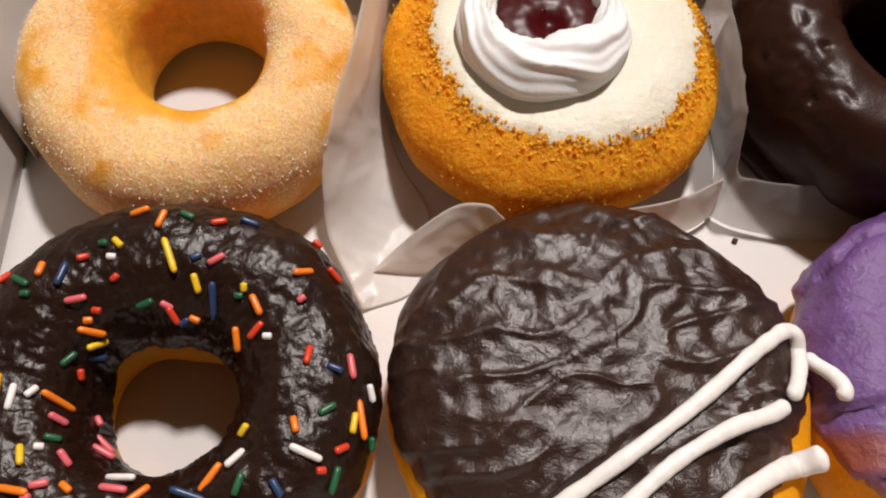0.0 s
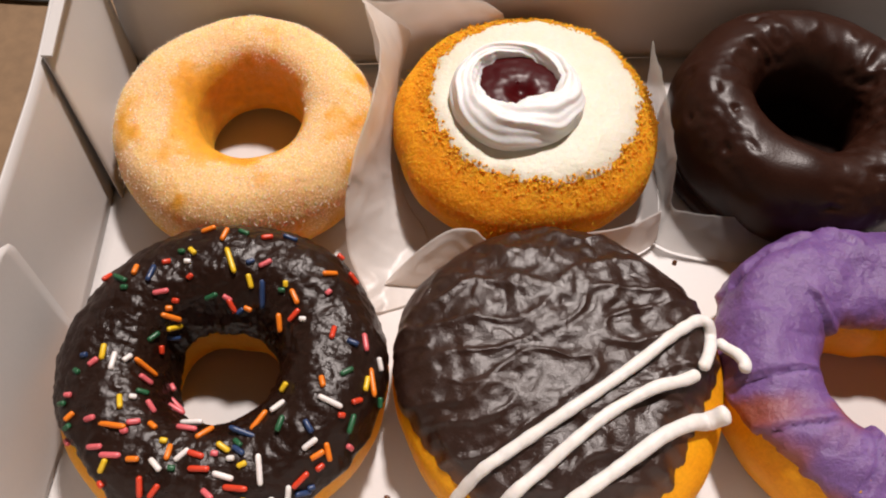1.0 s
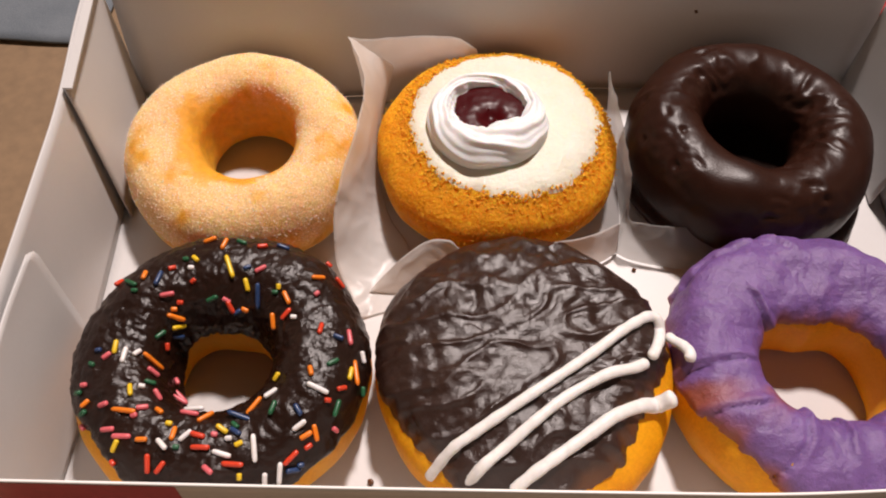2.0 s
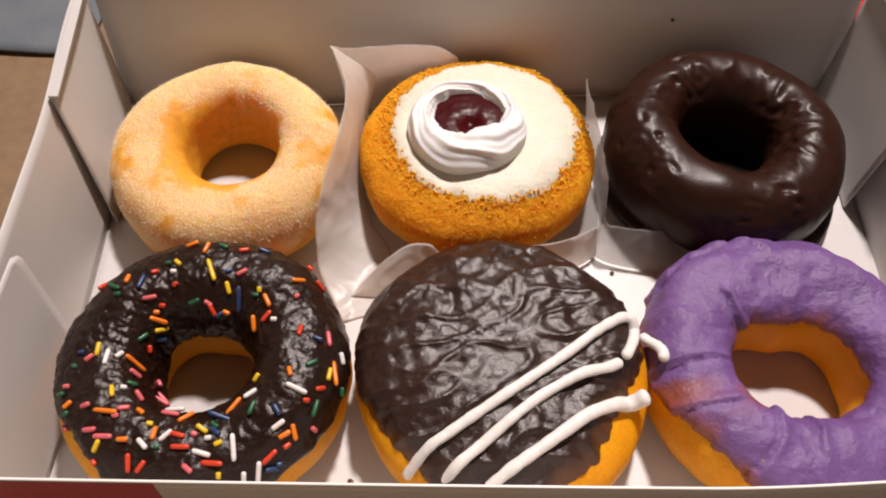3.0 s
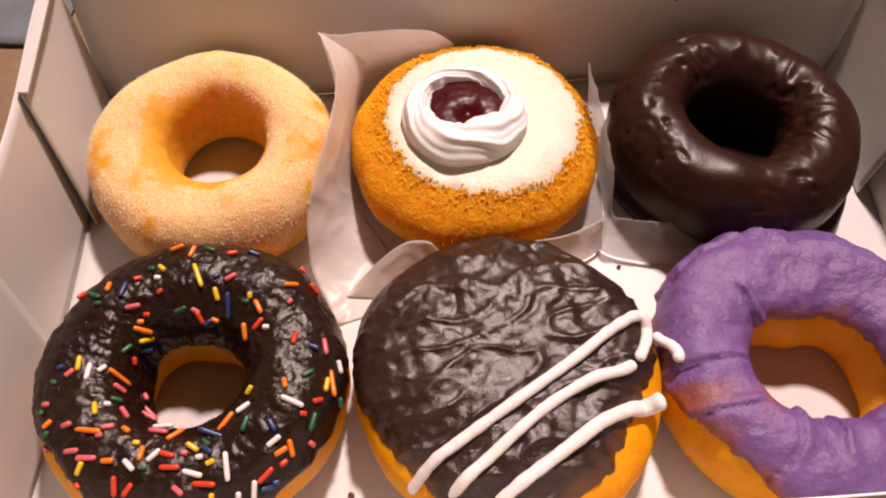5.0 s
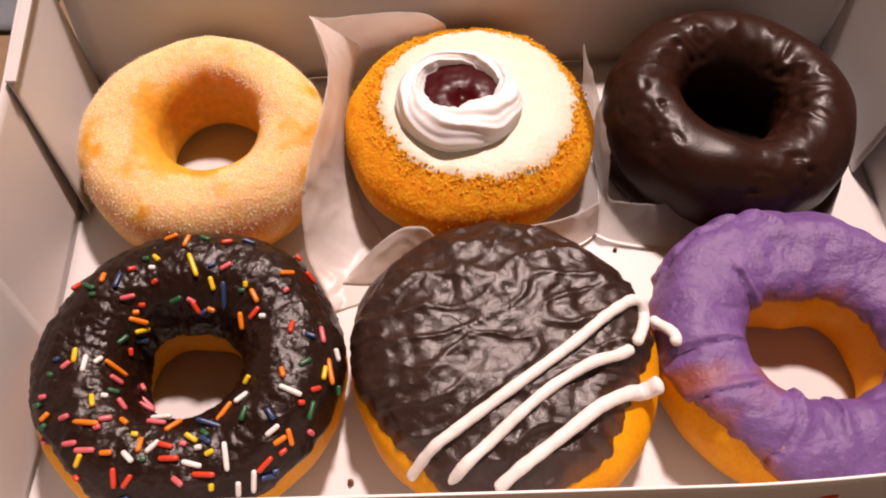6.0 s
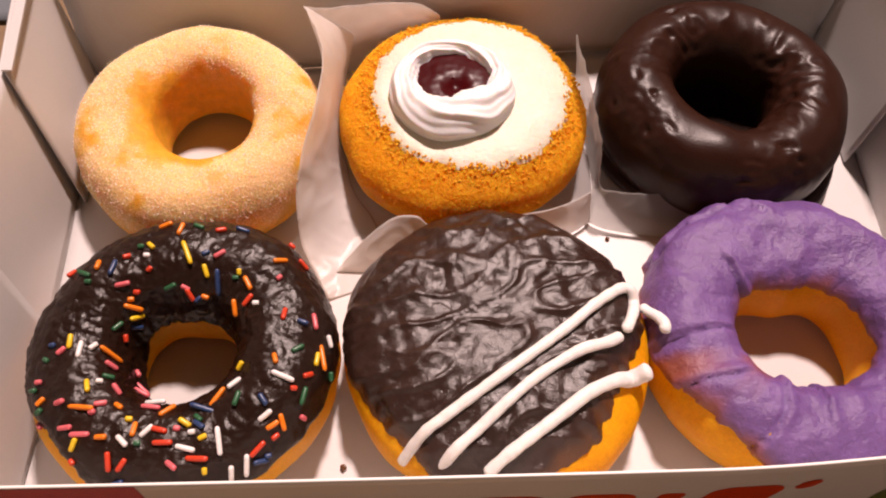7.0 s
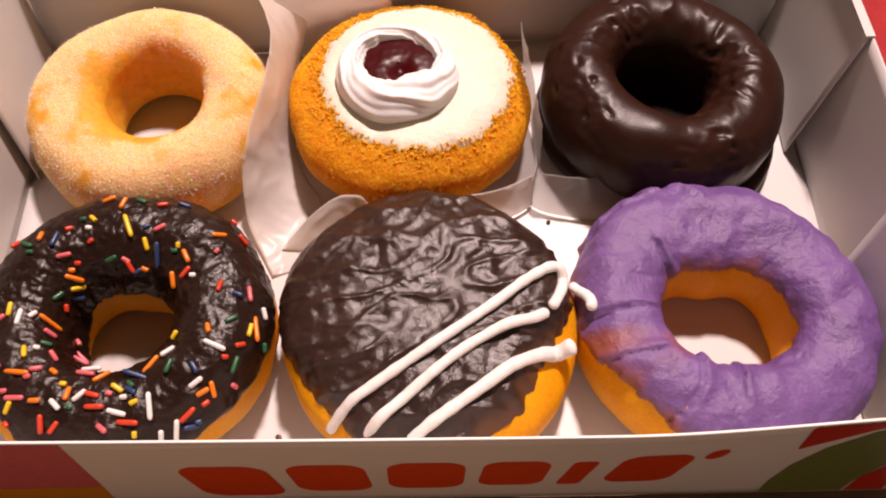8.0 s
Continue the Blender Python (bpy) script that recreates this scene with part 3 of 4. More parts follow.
    octa = ((1, 0, 0), (-1, 0, 0), (0, 1, 0), (0, -1, 0), (0, 0, 1), (0, 0, -1))
    ofaces = ((0, 2, 4), (2, 1, 4), (1, 3, 4), (3, 0, 4), (2, 0, 5), (1, 2, 5), (3, 1, 5), (0, 3, 5))
    made = 0
    while made < 5200:
        p = pts[rng.randrange(len(pts))]
        r = math.hypot(p[0] - cx, p[1] - cy)
        chance = smooth(0.010, 0.028, p[2])
        if r < 0.0345 + 0.002 * noise.noise(Vector(p) * 300) and p[2] > 0.016 or rng.random() > chance + 0.03:
            continue
        if r > 0.0425 and rng.random() < 0.82:
            continue
        q = Vector(p) + Vector([rng.uniform(-0.0011, 0.0011), rng.uniform(-0.0011, 0.0011), rng.uniform(-0.0004, 0.0002) + 0.0008 * (1 - smooth(0.037, 0.041, r))])
        s = rng.uniform(0.00015, 0.00036) if r > 0.0425 or rng.random() < 0.75 else rng.uniform(0.0004, 0.0009)
        e = Euler([rng.uniform(0, 6.3) for _ in range(3)]).to_matrix()
        b = len(verts)
        verts += [q + e @ Vector([c * s * rng.uniform(0.6, 1.3) for c in o]) for o in octa]
        faces += [tuple(b + n for n in f) for f in ofaces]
        made += 1
    tagged(mesh_object("crumb_coating", verts, faces, M_CRUMB, ob, "coarse toasted orange crumbs", smooth=False), kind="stuff")
    return ob


crumbed_cake((0.0452, 0.1605, 0.0))


# ---- chocolate ring ----
def chocolate_ring(place):
    ob = thing("chocolate_doughnut", place, "dark chocolate-glazed ring doughnut, glossy and slightly dented", "doughnut", "doughnuts in the box")
    nu, nv = 240, 110

    def wrinkle(a, p, q):
        v = Vector(q)
        top = smooth(0.018, 0.031, q[2])
        patch = smooth(-0.05, 0.35, noise.noise(v * 38 + Vector((2, 7, 1))))
        pits = smooth(0.32, 0.6, noise.noise(v * 170 + Vector((4, 4, 4))))
        r = math.hypot(q[0], q[1])
        rim = smooth(0.019, 0.024, r) * (1 - smooth(0.030, 0.037, r)) * smooth(0.020, 0.029, q[2])
        where = 0.1 + 0.9 * max(math.cos(a - 2.3), math.cos(a - 0.1), 0.0)
        pleat = 1 - 2 * abs(noise.noise(Vector((math.cos(a) * 5.5 + r * 60, math.sin(a) * 5.5, r * 90)))) ** 0.7
        pin = math.exp(-((q[0] + 0.0305) ** 2 + (q[1] + 0.0085) ** 2) / 0.0009 ** 2)
        return 0.00075 * rim * where * pleat - 0.0016 * pin * smooth(0.015, 0.020, q[2]) + top * patch * (0.0006 * noise.noise(v * 150) + 0.0006 * noise.noise(v * 330) - 0.0011 * pits) - 0.0009 * smooth(0.62, 0.75, noise.noise(v * 95 + Vector((1, 2, 8))))
    pts = ring_points(0.0470, 0.0170, 0.0365, nu, nv, 8.4, lump=0.0012, wob=0.04, offset=wrinkle, power=2.2, low=0.45)
    mesh_object("glazed_body", pts, loop_grid(nu, nv), M_CHOC, ob)
    # added dark bowl that closes the hole and stands in for its deep shade
    verts = [(0.024 * t / 4 * math.cos(2 * math.pi * i / 40), 0.024 * t / 4 * math.sin(2 * math.pi * i / 40), 0.0015 + 0.013 * (t / 4) ** 2) for i in range(40) for t in range(1, 5)]
    verts.append((0, 0, 0.0015))
    mesh_object("glaze_pool", verts, [f[::-1] for f in loop_grid(40, 4, False)] + [(i * 4, ((i + 1) % 40) * 4, 160) for i in range(40)], M_HOLE_SHADE, ob)
    # the skirt of glaze that ran down and set round the foot
    verts, na, nr = [], 120, 14
    for i in range(na):
        a = 2 * math.pi * i / na
        reach = 0.0474 + 0.0018 * noise.noise(Vector((math.cos(a) * 2, math.sin(a) * 2, 4))) + 0.003 * max(0, math.cos(a + 0.75)) ** 4
        for j in range(nr):
            t = 2 * math.pi * j / nr
            verts.append(((reach - 0.004 + 0.0042 * math.cos(t)) * math.cos(a), (reach - 0.004 + 0.0042 * math.cos(t)) * math.sin(a), 0.0042 + 0.0042 * math.sin(t)))
    mesh_object("glaze_skirt", verts, loop_grid(na, nr), M_CHOC, ob, "thick set foot of chocolate glaze")
    return ob


chocolate_ring((0.1440, 0.1640, 0.0008))


# ---- sprinkled ring ----
SPRINKLES = {
    "orange": [(-52.0, 103.5, 14, 4.1), (-46.5, 101.0, 76, 4.1), (-70.0, 88.5, 90, 3.0), (-15.0, 90.0, 27, 4.5), (-24.0, 82.0, -63, 4.5), (-28.0, 75.5, 90, 5.0), (-59.5, 77.0, -22, 5.4), (-60.0, 79.0, 0, 2.0), (-38.0, 80.5, -27, 2.2), (-64.0, 62.0, -14, 8.2), (-13.5, 56.5, -72, 3.2), (-1.0, 59.0, -79, 10.2), (-29.5, 46.5, 59, 5.8), (-66.5, 43.5, -8, 7.1), (-79.0, 46.0, 45, 2.8), (-57.0, 44.0, -45, 2.8), (-43.5, 43.0, 53, 5.0), (-51.0, 37.0, 90, 4.0), (-59.5, 35.0, 0, 3.0), (-13.5, 38.0, 34, 3.6), (-11.0, 39.0, -63, 4.5), (-90.5, 52.0, -63, 2.2)],
    "red": [(-79.0, 87.5, 90, 3.0), (-62.0, 91.5, 27, 2.2), (-58.0, 81.0, 0, 2.0), (-42.5, 81.0, -76, 4.1), (-23.5, 76.5, 45, 4.2), (-12.0, 71.0, -90, 4.0), (-9.0, 92.0, 0, 4.0), (-14.0, 101.5, 27, 2.2), (-54.5, 87.5, 45, 1.4), (-62.0, 68.5, -27, 2.2), (-4.5, 52.5, 18, 3.2), (-8.0, 48.0, 0, 2.0), (-44.0, 36.5, -14, 4.1), (-42.5, 33.0, 0, 5.0), (-33.0, 29.0, 0, 6.0), (-56.5, 28.5, 79, 5.1), (-53.0, 27.5, 56, 3.6), (-67.5, 29.5, -45, 1.4), (-17.5, 32.0, 53, 5.0), (-13.0, 35.5, 27, 2.2), (-34.5, 101.5, 18, 3.2)],
    "pink": [(-62.0, 82.5, 14, 4.1), (-33.5, 92.0, 34, 3.6), (-44.0, 83.0, -45, 2.8), (-63.0, 58.0, 0, 4.0), (-57.5, 55.0, 0, 5.0), (-56.5, 53.0, 0, 5.0), (-59.5, 50.0, -34, 3.6), (-59.5, 60.0, -63, 2.2), (-48.5, 44.0, 0, 5.0), (-72.5, 45.0, 0, 3.0), (-61.5, 44.5, 18, 3.2), (-63.0, 42.0, 0, 2.0), (-70.0, 38.0, 0, 4.0), (-65.5, 36.0, 0, 5.0), (-39.5, 37.0, 0, 1.0), (-39.5, 27.0, -34, 3.6), (-6.0, 41.5, -27, 2.2), (-3.5, 69.5, -79, 5.1), (-76.0, 61.0, 45, 2.8), (-81.0, 52.0, 0, 2.0), (-92.0, 58.0, 0, 2.0), (-80.0, 41.0, 0, 2.0), (-14.5, 83.5, 45, 1.4)],
    "yellow": [(-55.0, 95.0, -45, 2.8), (-43.5, 92.5, -67, 7.6), (-37.5, 87.0, -76, 4.1), (-27.0, 86.0, 90, 2.0), (-74.0, 64.0, 90, 4.0), (-66.5, 50.0, -76, 4.1), (-53.0, 40.0, 0, 2.0), (-37.5, 39.0, -34, 3.6), (-32.0, 34.5, 27, 2.2), (-67.0, 33.5, 56, 3.6), (-79.0, 39.0, 90, 4.0), (-31.0, 26.0, 90, 2.0), (-24.0, 56.0, 45, 2.8), (-2.5, 58.0, 76, 4.1), (-59.0, 75.0, -27, 4.5), (-93.0, 66.5, 90, 3.0)],
    "white": [(-71.0, 61.5, 90, 5.0), (-68.0, 63.0, 45, 2.8), (-48.5, 46.5, -31, 5.8), (-47.5, 36.5, 45, 4.2), (-53.5, 33.5, -45, 4.2), (-36.5, 31.5, -11, 5.1), (-27.5, 33.5, 98, 7.1), (-25.0, 50.0, 63, 4.5), (-11.0, 51.0, -18, 6.3), (-15.5, 40.5, 45, 4.2), (-20.5, 28.0, -81, 6.1), (-24.5, 26.0, -76, 4.1), (-56.0, 92.0, 0, 2.0), (0.5, 65.0, -34, 3.6), (-64.0, 52.0, 0, 2.0), (-35.0, 36.0, 0, 2.0), (-21.0, 75.0, 0, 2.0)],
    "green": [(-58.0, 95.0, 0, 2.0), (-41.5, 102.5, -18, 3.2), (-74.0, 86.0, -27, 4.5), (-48.5, 83.0, 34, 3.6), (-62.5, 54.0, 0, 3.0), (-23.5, 45.0, 76, 4.1), (-7.5, 60.0, 34, 3.6), (-5.5, 46.5, 79, 5.1), (-80.0, 58.5, -27, 2.2), (-63.5, 71.0, 34, 3.6), (-79.0, 43.5, 27, 2.2), (-49.5, 33.0, 0, 1.0), (-34.0, 40.0, -45, 2.8), (-28.0, 84.0, 0, 2.0), (-82.5, 50.0, 0, 3.0), (1.0, 55.0, -45, 2.8), (-72.0, 83.0, 0, 2.0)],
    "blue": [(-65.5, 87.5, 79, 5.1), (-33.5, 83.5, 72, 9.5), (-38.0, 92.5, 27, 2.2), (-28.0, 102.0, 0, 4.0), (-33.0, 43.0, -14, 8.2), (-16.0, 44.5, -56, 3.6), (-33.5, 38.0, -34, 3.6), (-17.0, 29.5, -14, 4.1), (-15.0, 31.0, 0, 2.0), (-79.0, 63.0, 0, 2.0), (-59.5, 73.0, -34, 3.6), (-6.5, 68.5, -18, 3.2), (-40.5, 80.0, 63, 2.2), (-54.5, 23.5, 18, 3.2)],
}


def capsule(length, radius, sides=7):
    """A sprinkle: a short rod with rounded ends along x."""
    verts, faces = [], []
    rows = [(-0.5, 0.45), (-0.44, 0.9), (-0.3, 1.0), (0.3, 1.0), (0.44, 0.9), (0.5, 0.45)]
    for t, k in rows:
        for s in range(sides):
            a = 2 * math.pi * s / sides
            verts.append((t * length, radius * k * math.cos(a), radius * k * math.sin(a)))
    for i in range(len(rows) - 1):
        faces += [(i * sides + s, (i + 1) * sides + s, (i + 1) * sides + (s + 1) % sides, i * sides + (s + 1) % sides) for s in range(sides)]
    faces += [tuple(range(sides)), tuple((len(rows) - 1) * sides + s for s in range(sides))[::-1]]
    return verts, faces


def iced_ring(name, label, place, R, hole, height, seed, mat, edge, thick, wrinkle, icing_label, wob=0.03, nu=170, nv=84, fade=0.008, worn=None, **shape):
    """A ring of fried dough with icing on its upper part; edge(a, q) is the height at which the icing ends."""
    ob = thing(name, place, label, "doughnut", "doughnuts in the box")
    base = ring_points(R, hole, height, nu, nv, seed, lump=0.0010, wob=wob, **shape)
    mesh_object("dough", base, loop_grid(nu, nv), M_DOUGH, ob, "golden fried dough")
    depth, cover = [], []

    def over(a, p, q):
        m = q[2] - edge(a, q)
        cover.append(smooth(0.0, fade, m + 0.003 * noise.noise(Vector(q) * 110)) * (worn(q) if worn else 1.0))
        d = thick * min(1.0, max(-1.5, m / 0.0022)) + (wrinkle(q) if m > 0 else 0.0)
        depth.append(d)
        return d
    top = ring_points(R, hole, height, nu, nv, seed, lump=0.0010, wob=wob, offset=over, **shape)
    v, f, c = shell(top, loop_grid(nu, nv), depth, cover)
    icing = mesh_object("icing", v, f, mat, ob, icing_label, values=c)
    return ob, icing


def sprinkle_edge(a, q):
    r = math.hypot(q[0], q[1])
    inner = 0.0080 + 0.0105 * max(0.0, math.sin(a)) ** 0.7 if r < 0.025 else 0.0175
    return inner + 0.0035 * noise.noise(Vector((math.cos(a) * 2.2, math.sin(a) * 2.2, 5))) + 0.0015 * noise.noise(Vector((math.cos(a) * 9, math.sin(a) * 9, 2))) + (0.011 * max(0.0, math.cos(a + 2.4)) ** 2 + 0.005 * max(0.0, math.cos(a + 0.5)) ** 3 if r > 0.025 else 0.0)


sprinkled, choc_top = iced_ring("sprinkled_doughnut", "chocolate-iced ring doughnut scattered with coloured sugar sprinkles", (-0.0445, 0.065, 0.0), 0.0465, 0.0160, 0.0365, 3.7, M_CHOC_WET, sprinkle_edge, 0.0011,
                               lambda q: 0.0006 * fbm(q, 170, 2) + 0.0003 * noise.noise(Vector(q) * 420) + 0.0003 * noise.noise(Vector(q) * 900), "wet dark chocolate icing", nu=330, nv=170, waist=0.48, hole_off=(-0.0002, -0.0016), cusp=-0.0010)
sprinkle_tree = tree_of(choc_top)
rng = random.Random(12)
foot = Vector(sprinkled.location)
for colour, rows in SPRINKLES.items():
    meshes = {}
    for x, y, deg, length in rows:
        place, normal = drop(sprinkle_tree, x / 1000, y / 1000)
        if not place:
            continue
        size = max(1.9, min(8.5, round(length * 1.1 * 2) / 2))
        if size not in meshes:
            v, f = capsule(size / 1000, 0.00080)
            me = bpy.data.meshes.new("sprinkle")
            me.from_pydata(v, [], f)
            me.materials.append(M_SPRINKLE[colour])
            me.polygons.foreach_set("use_smooth", [True] * len(me.polygons))
            meshes[size] = me
        along = Vector((math.cos(radians(deg)), math.sin(radians(deg)), 0))
        along = (along - normal * along.dot(normal)).normalized()
        side = normal.cross(along)
        s = new("sprinkle", meshes[size])
        s.parent = sprinkled
        s.matrix_basis = Matrix.Translation(place - foot + normal * 0.00045) @ Matrix((along, side, normal)).transposed().to_4x4()


# ---- filled, chocolate-topped, with white strands ----
def filled_cake(place):
    ob = thing("filled_doughnut", place, "round filled doughnut with wrinkled chocolate icing and white icing strands", "doughnut", "doughnuts in the box")
    nu, nv = 360, 170
    kw = dict(R=0.0485, height=0.0335, nu=nu, nv=nv, seed=2.6, lump=0.0010, wob=0.03, side=0.46, flat=3.0)
    mesh_object("dough", dome_points(**kw), loop_grid(nu, nv, False), M_DOUGH, ob, "golden fried dough")
    depth, cover = [], []

    def over(a, p, q):
        e = 0.0165 + 0.0022 * noise.noise(Vector((math.cos(a) * 2.5, math.sin(a) * 2.5, 9))) + 0.0012 * noise.noise(Vector((math.cos(a) * 11, math.sin(a) * 11, 1)))
        e += 0.0118 * max(0.0, math.cos(a + 0.48)) ** 1.2 + 0.0078 * max(0.0, math.cos(a + 2.45)) ** 2.5
        m = (q[2] - e) if p > -0.6 else -0.01
        cover.append(smooth(0.0, 0.003, m + 0.0015 * noise.noise(Vector(q) * 160)))
        d = 0.0020 * min(1.0, max(-1.5, m / 0.003))
        if m > 0:
            v = Vector(q)
            k = v + Vector((noise.noise(v * 60), noise.noise(v * 60 + Vector((7, 0, 0))), 0)) * 0.004
            w = Vector((k.x * 42 + k.y * 12, k.y * 105 - k.x * 30, 2.0))
            fold = max(0.0, 1 - abs(noise.noise(w)) * 3.2)
            lumps = noise.noise(k * 200 + Vector((2, 2, 2)))
            edge_lumps = smooth(0.005, 0.035, q[1] + 0.3 * q[0])
            crack = max(0.0, 1 - abs(noise.noise(k * 120 + Vector((3, 1, 7)))) * 9) * smooth(0.1, 0.4, noise.noise(v * 45 + Vector((8, 3, 1))))
            flat = smooth(0.018, 0.028, q[2])
            d += flat * (0.0009 * fold ** 2 + (0.0005 + 0.0005 * edge_lumps) * lumps + 0.0008 * noise.noise(k * 85 + Vector((5, 1, 2))) + 0.0004 * noise.noise(v * 340) + 0.00010 * noise.noise(v * 700) - 0.0005 * crack)
            d = d if d > 0.0004 else 0.0004 + 0.2 * (d - 0.0004)
        depth.append(d)
        return d
    top = dome_points(offset=over, **kw)
    v, f, c = shell(top, loop_grid(nu, nv, False), depth, cover)
    icing = mesh_object("icing", v, f, M_CHOC_DULL, ob, "wrinkled dark chocolate icing", values=c)
    return ob, icing


filled, filled_top = filled_cake((0.0525, 0.0665, 0.0))
filled_tree, dough_tree = tree_of(filled_top), tree_of(filled.children[0])
filled_foot = Vector(filled.location)
STRANDS = (
    [(21.9, 29.6), (28.6, 35.3), (35.1, 39.6), (48.7, 48.6), (62.8, 58.3), (72.5, 65.5), (81.6, 73.0), (88.5, 78.0)],
    [(30.3, 23.6), (36.7, 29.3), (44.9, 36.0), (53.5, 43.2), (62.2, 50.1), (69.5, 54.6), (76.5, 58.1), (84.6, 60.9), (89.2, 63.4)],
    [(45.9, 23.7), (52.8, 28.6), (61.3, 34.3), (69.5, 40), (77.1, 45.3), (86.1, 49.9), (91.5, 51.6)],
)
for n, row in enumerate(STRANDS):
    path = []
    for x, y in row:
        p, _ = drop(filled_tree, x / 1000, y / 1000)
        if not p:
            p, _ = drop(dough_tree, x / 1000, y / 1000)
        if p:
            path.append(p - filled_foot + Vector((0, 0, 0.0012)))
    for x, y in ([(92.2, 80.2), (94.8, 79.6), (95.6, 76.5), (94.6, 72.5), (92.4, 68.0), (90.2, 64.4)] if n == 0 else []):
        p, _ = drop(filled_tree, x / 1000, y / 1000)
        if not p:
            p, _ = drop(dough_tree, x / 1000, y / 1000)
        path.append(Vector((p.x, p.y, max(p.z, 0.0275))) - filled_foot + Vector((0, 0, 0.0014)))
    if n == 2:
        path.append(Vector((0.0968, 0.0530, 0.0318)) - filled_foot)
    v, f = tube(path, 0.00172 if n < 2 else 0.0019, seed=n * 3.0, swell=1.1 if n < 2 else 1.5)
    mesh_object("icing_strand", v, f, M_ICING, filled, "piped strand of white icing")


# ---- purple ring ----
def ube_edge(a, q):
    r = math.hypot(q[0], q[1])
    if r < 0.0265:
        return 0.0165 + 0.002 * noise.noise(Vector((math.cos(a) * 2.2, math.sin(a) * 2.2, 5))) + 0.0012 * noise.noise(Vector((math.cos(a) * 7, math.sin(a) * 7, 5))) + 0.0055 - 0.0125 * max(0.0, math.cos(a + 1.85)) ** 1.2
    return 0.012 + 0.003 * noise.noise(Vector((math.cos(a) * 2.0, math.sin(a) * 2.0, 6))) + 0.0012 * noise.noise(Vector((math.cos(a) * 9, math.sin(a) * 9, 2))) + 0.0155 * max(0.0, math.cos(a - 3.80)) ** 5


CREASES = (
    ((127, 89.8), (129.2, 83.6), (132.7, 79.5)),
    ((133.2, 53.3), (133.9, 46.3), (133.7, 39.5), (129.8, 33.9), (123.2, 30)),
    ((102, 48.9), (109.7, 50), (116.5, 50.6), (123.3, 50.9)),
    ((104, 64), (111, 64.7), (121.7, 66.3)),
    ((109.2, 96.5), (119.2, 104.9), (131.6, 110.1)),
    ((147.6, 47.6), (145.8, 35.9)),
    ((139.7, 112.2), (144.3, 107.6)),
)


def to_line(x, y, line):
    """Distance from a point to a bent line, and on which side of it the point lies."""
    best, side = 1e9, 1.0
    for (ax, ay), (bx, by) in zip(line, line[1:]):
        dx, dy = bx - ax, by - ay
        t = min(1.0, max(0.0, ((x - ax) * dx + (y - ay) * dy) / (dx * dx + dy * dy)))
        d = math.hypot(x - ax - t * dx, y - ay - t * dy)
        if d < best:
            best, side = d, math.copysign(1.0, dx * (y - ay) - dy * (x - ax))
    return best, side


def ube_folds(q):
    w = Vector((q[0] * 55 + noise.noise(Vector(q) * 60), q[1] * 75, 6.0))
    fold = max(0.0, 1 - abs(noise.noise(w)) * 4.5)
    d = 0.0018 * noise.noise(Vector(q) * 70) + 0.0010 * noise.noise(Vector(q) * 150) + 0.0003 * noise.noise(Vector(q) * 380) - 0.0003 * fold ** 3
    x, y = (q[0] + UBE_AT[0]) * 1000 + 0.9 * noise.noise(Vector(q) * 230), (q[1] + UBE_AT[1]) * 1000 + 0.9 * noise.noise(Vector(q) * 230 + Vector((5, 5, 5)))
    for line in CREASES:
        k, side = to_line(x, y, line)
        if k < 6:
            d += 0.0013 * math.exp(-(k / 2.4) ** 2) * (1.0 if side > 0 else -0.25) - 0.0013 * math.exp(-(k / 0.6) ** 2)
    return d


def ube_worn(q):
    """Where the icing was rubbed thin beside a crease and the dough shines through."""
    x, y = (q[0] + UBE_AT[0]) * 1000, (q[1] + UBE_AT[1]) * 1000
    k, _ = to_line(x, y, ((99, 55.5), (110, 54.5), (123, 55.5)))
    k2, _ = to_line(x, y, ((150, 95), (166, 94), (174, 84)))
    n = 0.5 * noise.noise(Vector(q) * 240)
    return 1 - 0.9 * smooth(126, 104, x) * (1 - smooth(1.5, 6.0, k + 2.5 * n)) - 0.8 * (1 - smooth(0.8, 4.0, k2 + 2.5 * n)) * (1 - smooth(0.026, 0.030, q[2]))


UBE_AT = (0.1490, 0.0692, 0.0)
ube, ube_top = iced_ring("purple_doughnut", "ring doughnut with thick matt purple icing, cracked and folded", UBE_AT, 0.0486, 0.0200, 0.0316, 6.1, M_UBE, ube_edge, 0.0018,
                         ube_folds, "thick purple icing", wob=0.03, nu=240, nv=120, hole_long=0.0022, fade=0.006, hole_off=(0.0006, -0.0042), waist=0.57, hole_square=0.0011, cusp=-0.0025, worn=ube_worn)
ube_tree = tree_of(ube_top)
rest = []
for x, y in ((98.0, 76.2), (100.3, 74.2), (102.6, 70.9), (103.7, 67.5), (102.8, 65.2)):
    p, _ = drop(ube_tree, x / 1000, y / 1000)
    rest.append(Vector((x / 1000, y / 1000, max(p.z if p else 0.0, 0.0255) + 0.0018)))
base = rest[0].copy()
v, f = tube([p - base for p in rest], 0.0018, seed=7.0)
bit = mesh_object("icing_fragment", v, f, M_ICING)
bit.location = base
tagged(bit, "broken bent piece of white icing leaning on the purple doughnut", "icing")


# ---- waxed paper ----
def paper(name, fn, nu, nv, label, mat=M_PAPER):
    verts, faces = sheet(fn, nu, nv, 0.00008)
    return tagged(mesh_object(name, verts, faces, mat), label, "paper")


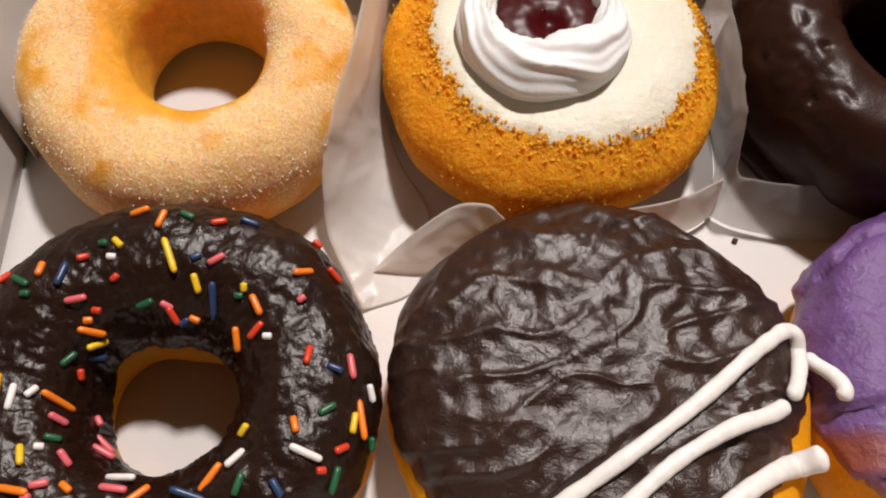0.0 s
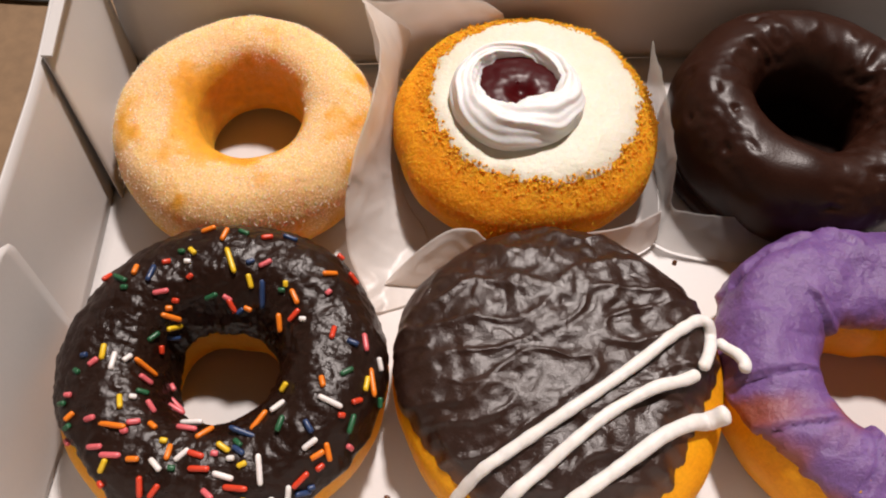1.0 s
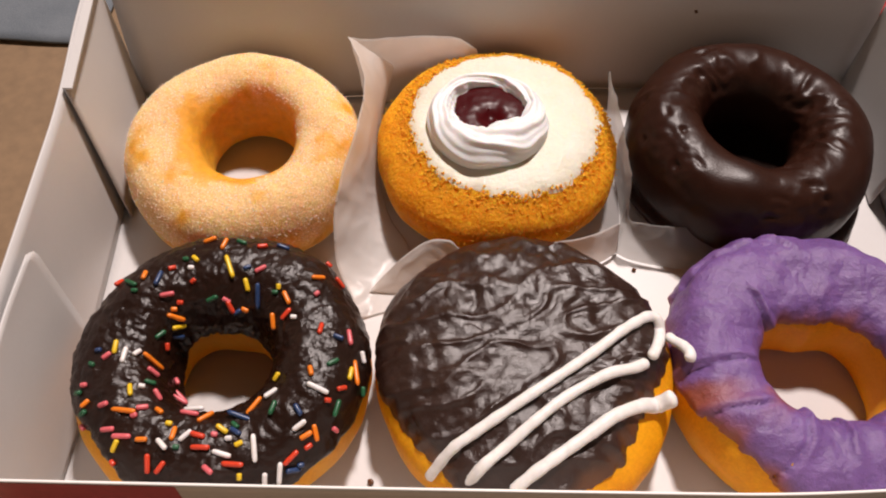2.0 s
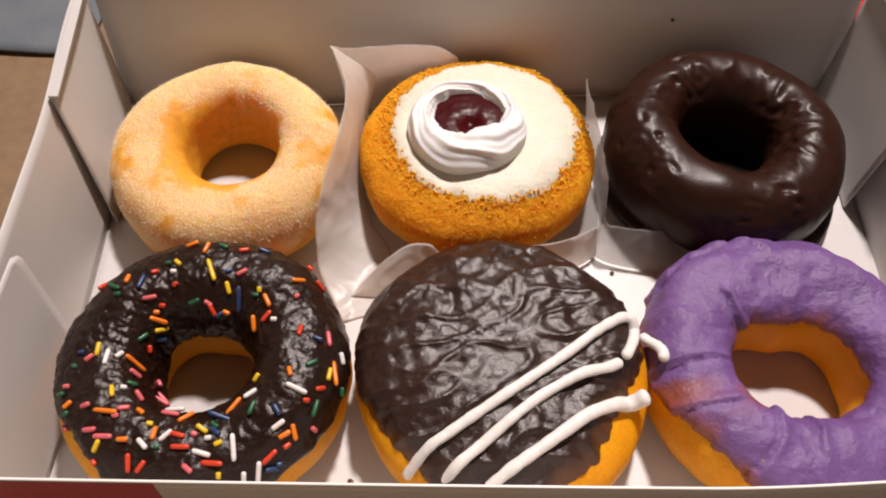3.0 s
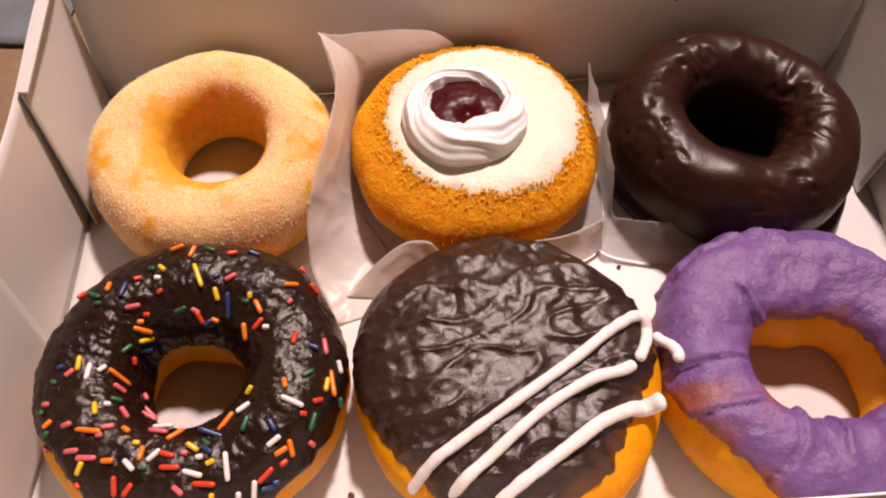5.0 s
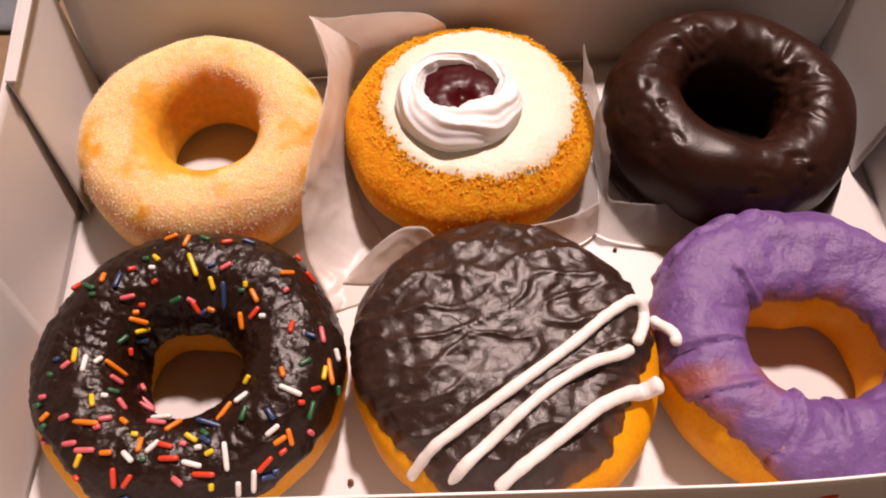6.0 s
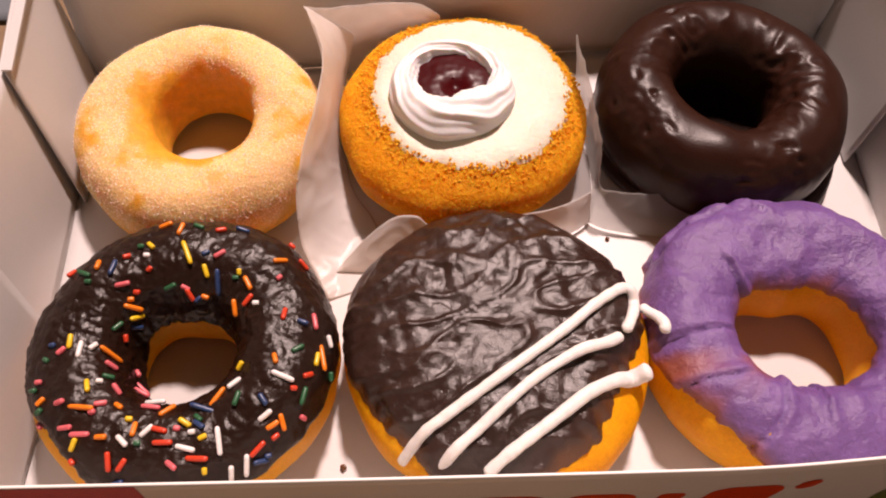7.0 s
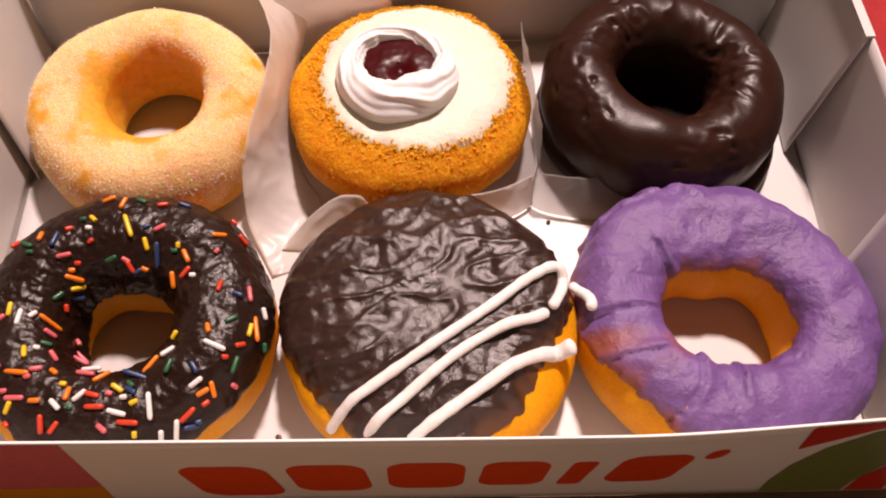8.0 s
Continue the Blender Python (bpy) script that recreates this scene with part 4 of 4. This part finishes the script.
def rail(pts, t):
    """A point along a smooth line through pts (millimetres), t from 0 to 1."""
    n = len(pts) - 1
    i = min(int(t * n), n - 1)
    t = t * n - i
    p0, p1, p2, p3 = (Vector(pts[min(max(k, 0), n)]) for k in (i - 1, i, i + 1, i + 2))
    return 0.5 * (2 * p1 + (p2 - p0) * t + (2 * p0 - 5 * p1 + 4 * p2 - p3) * t * t + (3 * p1 - p0 - 3 * p2 + p3) * t ** 3) / 1000


def strip(edge, root, bulge=(0, 0, 0), crease=0.8, seed=0.0):
    """A strip of paper from its root line to its free edge, crumpled a little."""
    def fn(u, v):
        p = rail(root, u).lerp(rail(edge, u), v) + Vector(bulge) / 1000 * math.sin(math.pi * v)
        k = crease / 1000 * math.sin(math.pi * min(1, v * 1.2 + 0.05))
        q = p * 70 + Vector((seed, 0, 0))
        p += Vector((noise.noise(q), noise.noise(q + Vector((9, 0, 0))), noise.noise(q + Vector((0, 9, 0))))) * k
        for f, g in ((110, 0.0005), (260, 0.0001)):
            ridge = max(0.0, 1 - abs(noise.noise(p * f + Vector((0, seed, 3)))) * 3.5)
            p += Vector((0.7 * g * ridge * v, -0.3 * g * ridge * v, g * ridge * v))
        return (p.x, p.y, max(0.0007, p.z))
    return fn


STANDING_EDGE = [(-12.5, 192, 46), (-7, 180, 44), (-5, 168, 41), (-7.5, 152, 37), (-12.5, 137, 28), (-15, 126, 18), (-14, 114, 6), (-9, 104, 2.5), (-4, 94, 1.5)]
STANDING_ROOT = [(4, 201, 22), (0, 190, 10), (-2, 178, 3), (-1, 165, 1), (1, 150, 1), (5, 138, 1), (12, 126, 1), (14, 113, 1), (10, 101, 1.0)]
paper("wax_paper", strip(STANDING_EDGE, STANDING_ROOT, (2.5, 0, -2), 0.9, 0.0), 90, 26, "crumpled translucent waxed paper standing between two doughnuts")
BACK_EDGE = [(-12, 192.5, 45), (-6, 197, 40), (6, 202, 37), (20, 204, 36), (30, 205.5, 34), (38, 207, 27)]
BACK_ROOT = [(-9, 196, 10), (-4, 199, 3), (6, 201, 1.5), (20, 203, 1.5), (33, 204, 1.5), (42, 205, 1.5)]
paper("wax_paper", strip(BACK_EDGE, BACK_ROOT, (0, 0, 0), 1.0, 4.0), 50, 24, "translucent waxed paper leaning on the back wall of the box")
FRONT_EDGE = [(-1, 106, 1.5), (5, 109.5, 8), (11, 112.5, 14), (19.5, 116.5, 18.5), (27, 116.5, 19.5), (31, 114.5, 17.5), (34, 113.6, 16.5), (42, 114.8, 18), (53, 114.6, 18.5), (62, 116.5, 18.5), (75, 120.5, 16), (84, 124.5, 15), (91, 128.5, 15)]
FRONT_ROOT = [(-1.5, 105.6, 1), (6, 104.6, 1), (13, 104.8, 1), (22, 106, 1), (29, 108, 1), (34, 110, 1), (39, 112, 1), (46, 113, 1), (54, 113.5, 1), (63, 115, 1), (76, 117, 1), (86, 120, 1), (93, 125, 1)]
paper("wax_paper", strip(FRONT_EDGE, FRONT_ROOT, (0, -1, 0), 0.5, 7.0), 120, 20, "curled edge of waxed paper before the crumb-coated doughnut")
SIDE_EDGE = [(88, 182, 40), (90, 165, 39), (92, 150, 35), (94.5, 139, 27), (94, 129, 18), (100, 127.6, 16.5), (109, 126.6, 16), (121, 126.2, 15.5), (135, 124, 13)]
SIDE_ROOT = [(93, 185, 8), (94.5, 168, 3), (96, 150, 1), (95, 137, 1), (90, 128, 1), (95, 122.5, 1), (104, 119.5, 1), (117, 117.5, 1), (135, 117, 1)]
paper("wax_paper", strip(SIDE_EDGE, SIDE_ROOT, (0, -1.5, 0), 0.6, 11.0), 110, 24, "greasy waxed paper bent round the chocolate doughnut, its shade in the grey tone", M_GREASY_SHADED)


# ---- bits ----
def speck(name, place, size, mat, label, seed):
    bm = bmesh.new()
    bmesh.ops.create_icosphere(bm, subdivisions=2, radius=size)
    for v in bm.verts:
        v.co *= 1 + 0.45 * noise.noise(v.co / size * 1.4 + Vector((seed, 0, 0)))
        v.co.z *= 0.7
    ob = part(name, bm, mat, None)
    ob.location = place
    tagged(ob, label, "crumb")


speck("dark_crumb", (0.0032, 0.0345, 0.0007), 0.0011, M_CHOC_DULL, "small dark crumb on the white box floor", 1.0)
speck("dark_crumb", (-0.0610, 0.1925, 0.0330), 0.0009, M_CHOC_DULL, "tiny dark crumb on the sugared doughnut", 2.0)
speck("dark_crumb", (0.1283, 0.2193, 0.0381), 0.0008, M_CHOC_DULL, "tiny dark speck stuck to the box wall", 3.0)
speck("dark_crumb", (0.0985, 0.1170, 0.0007), 0.0008, M_CHOC_DULL, "small dark crumb on the white box floor", 4.0)
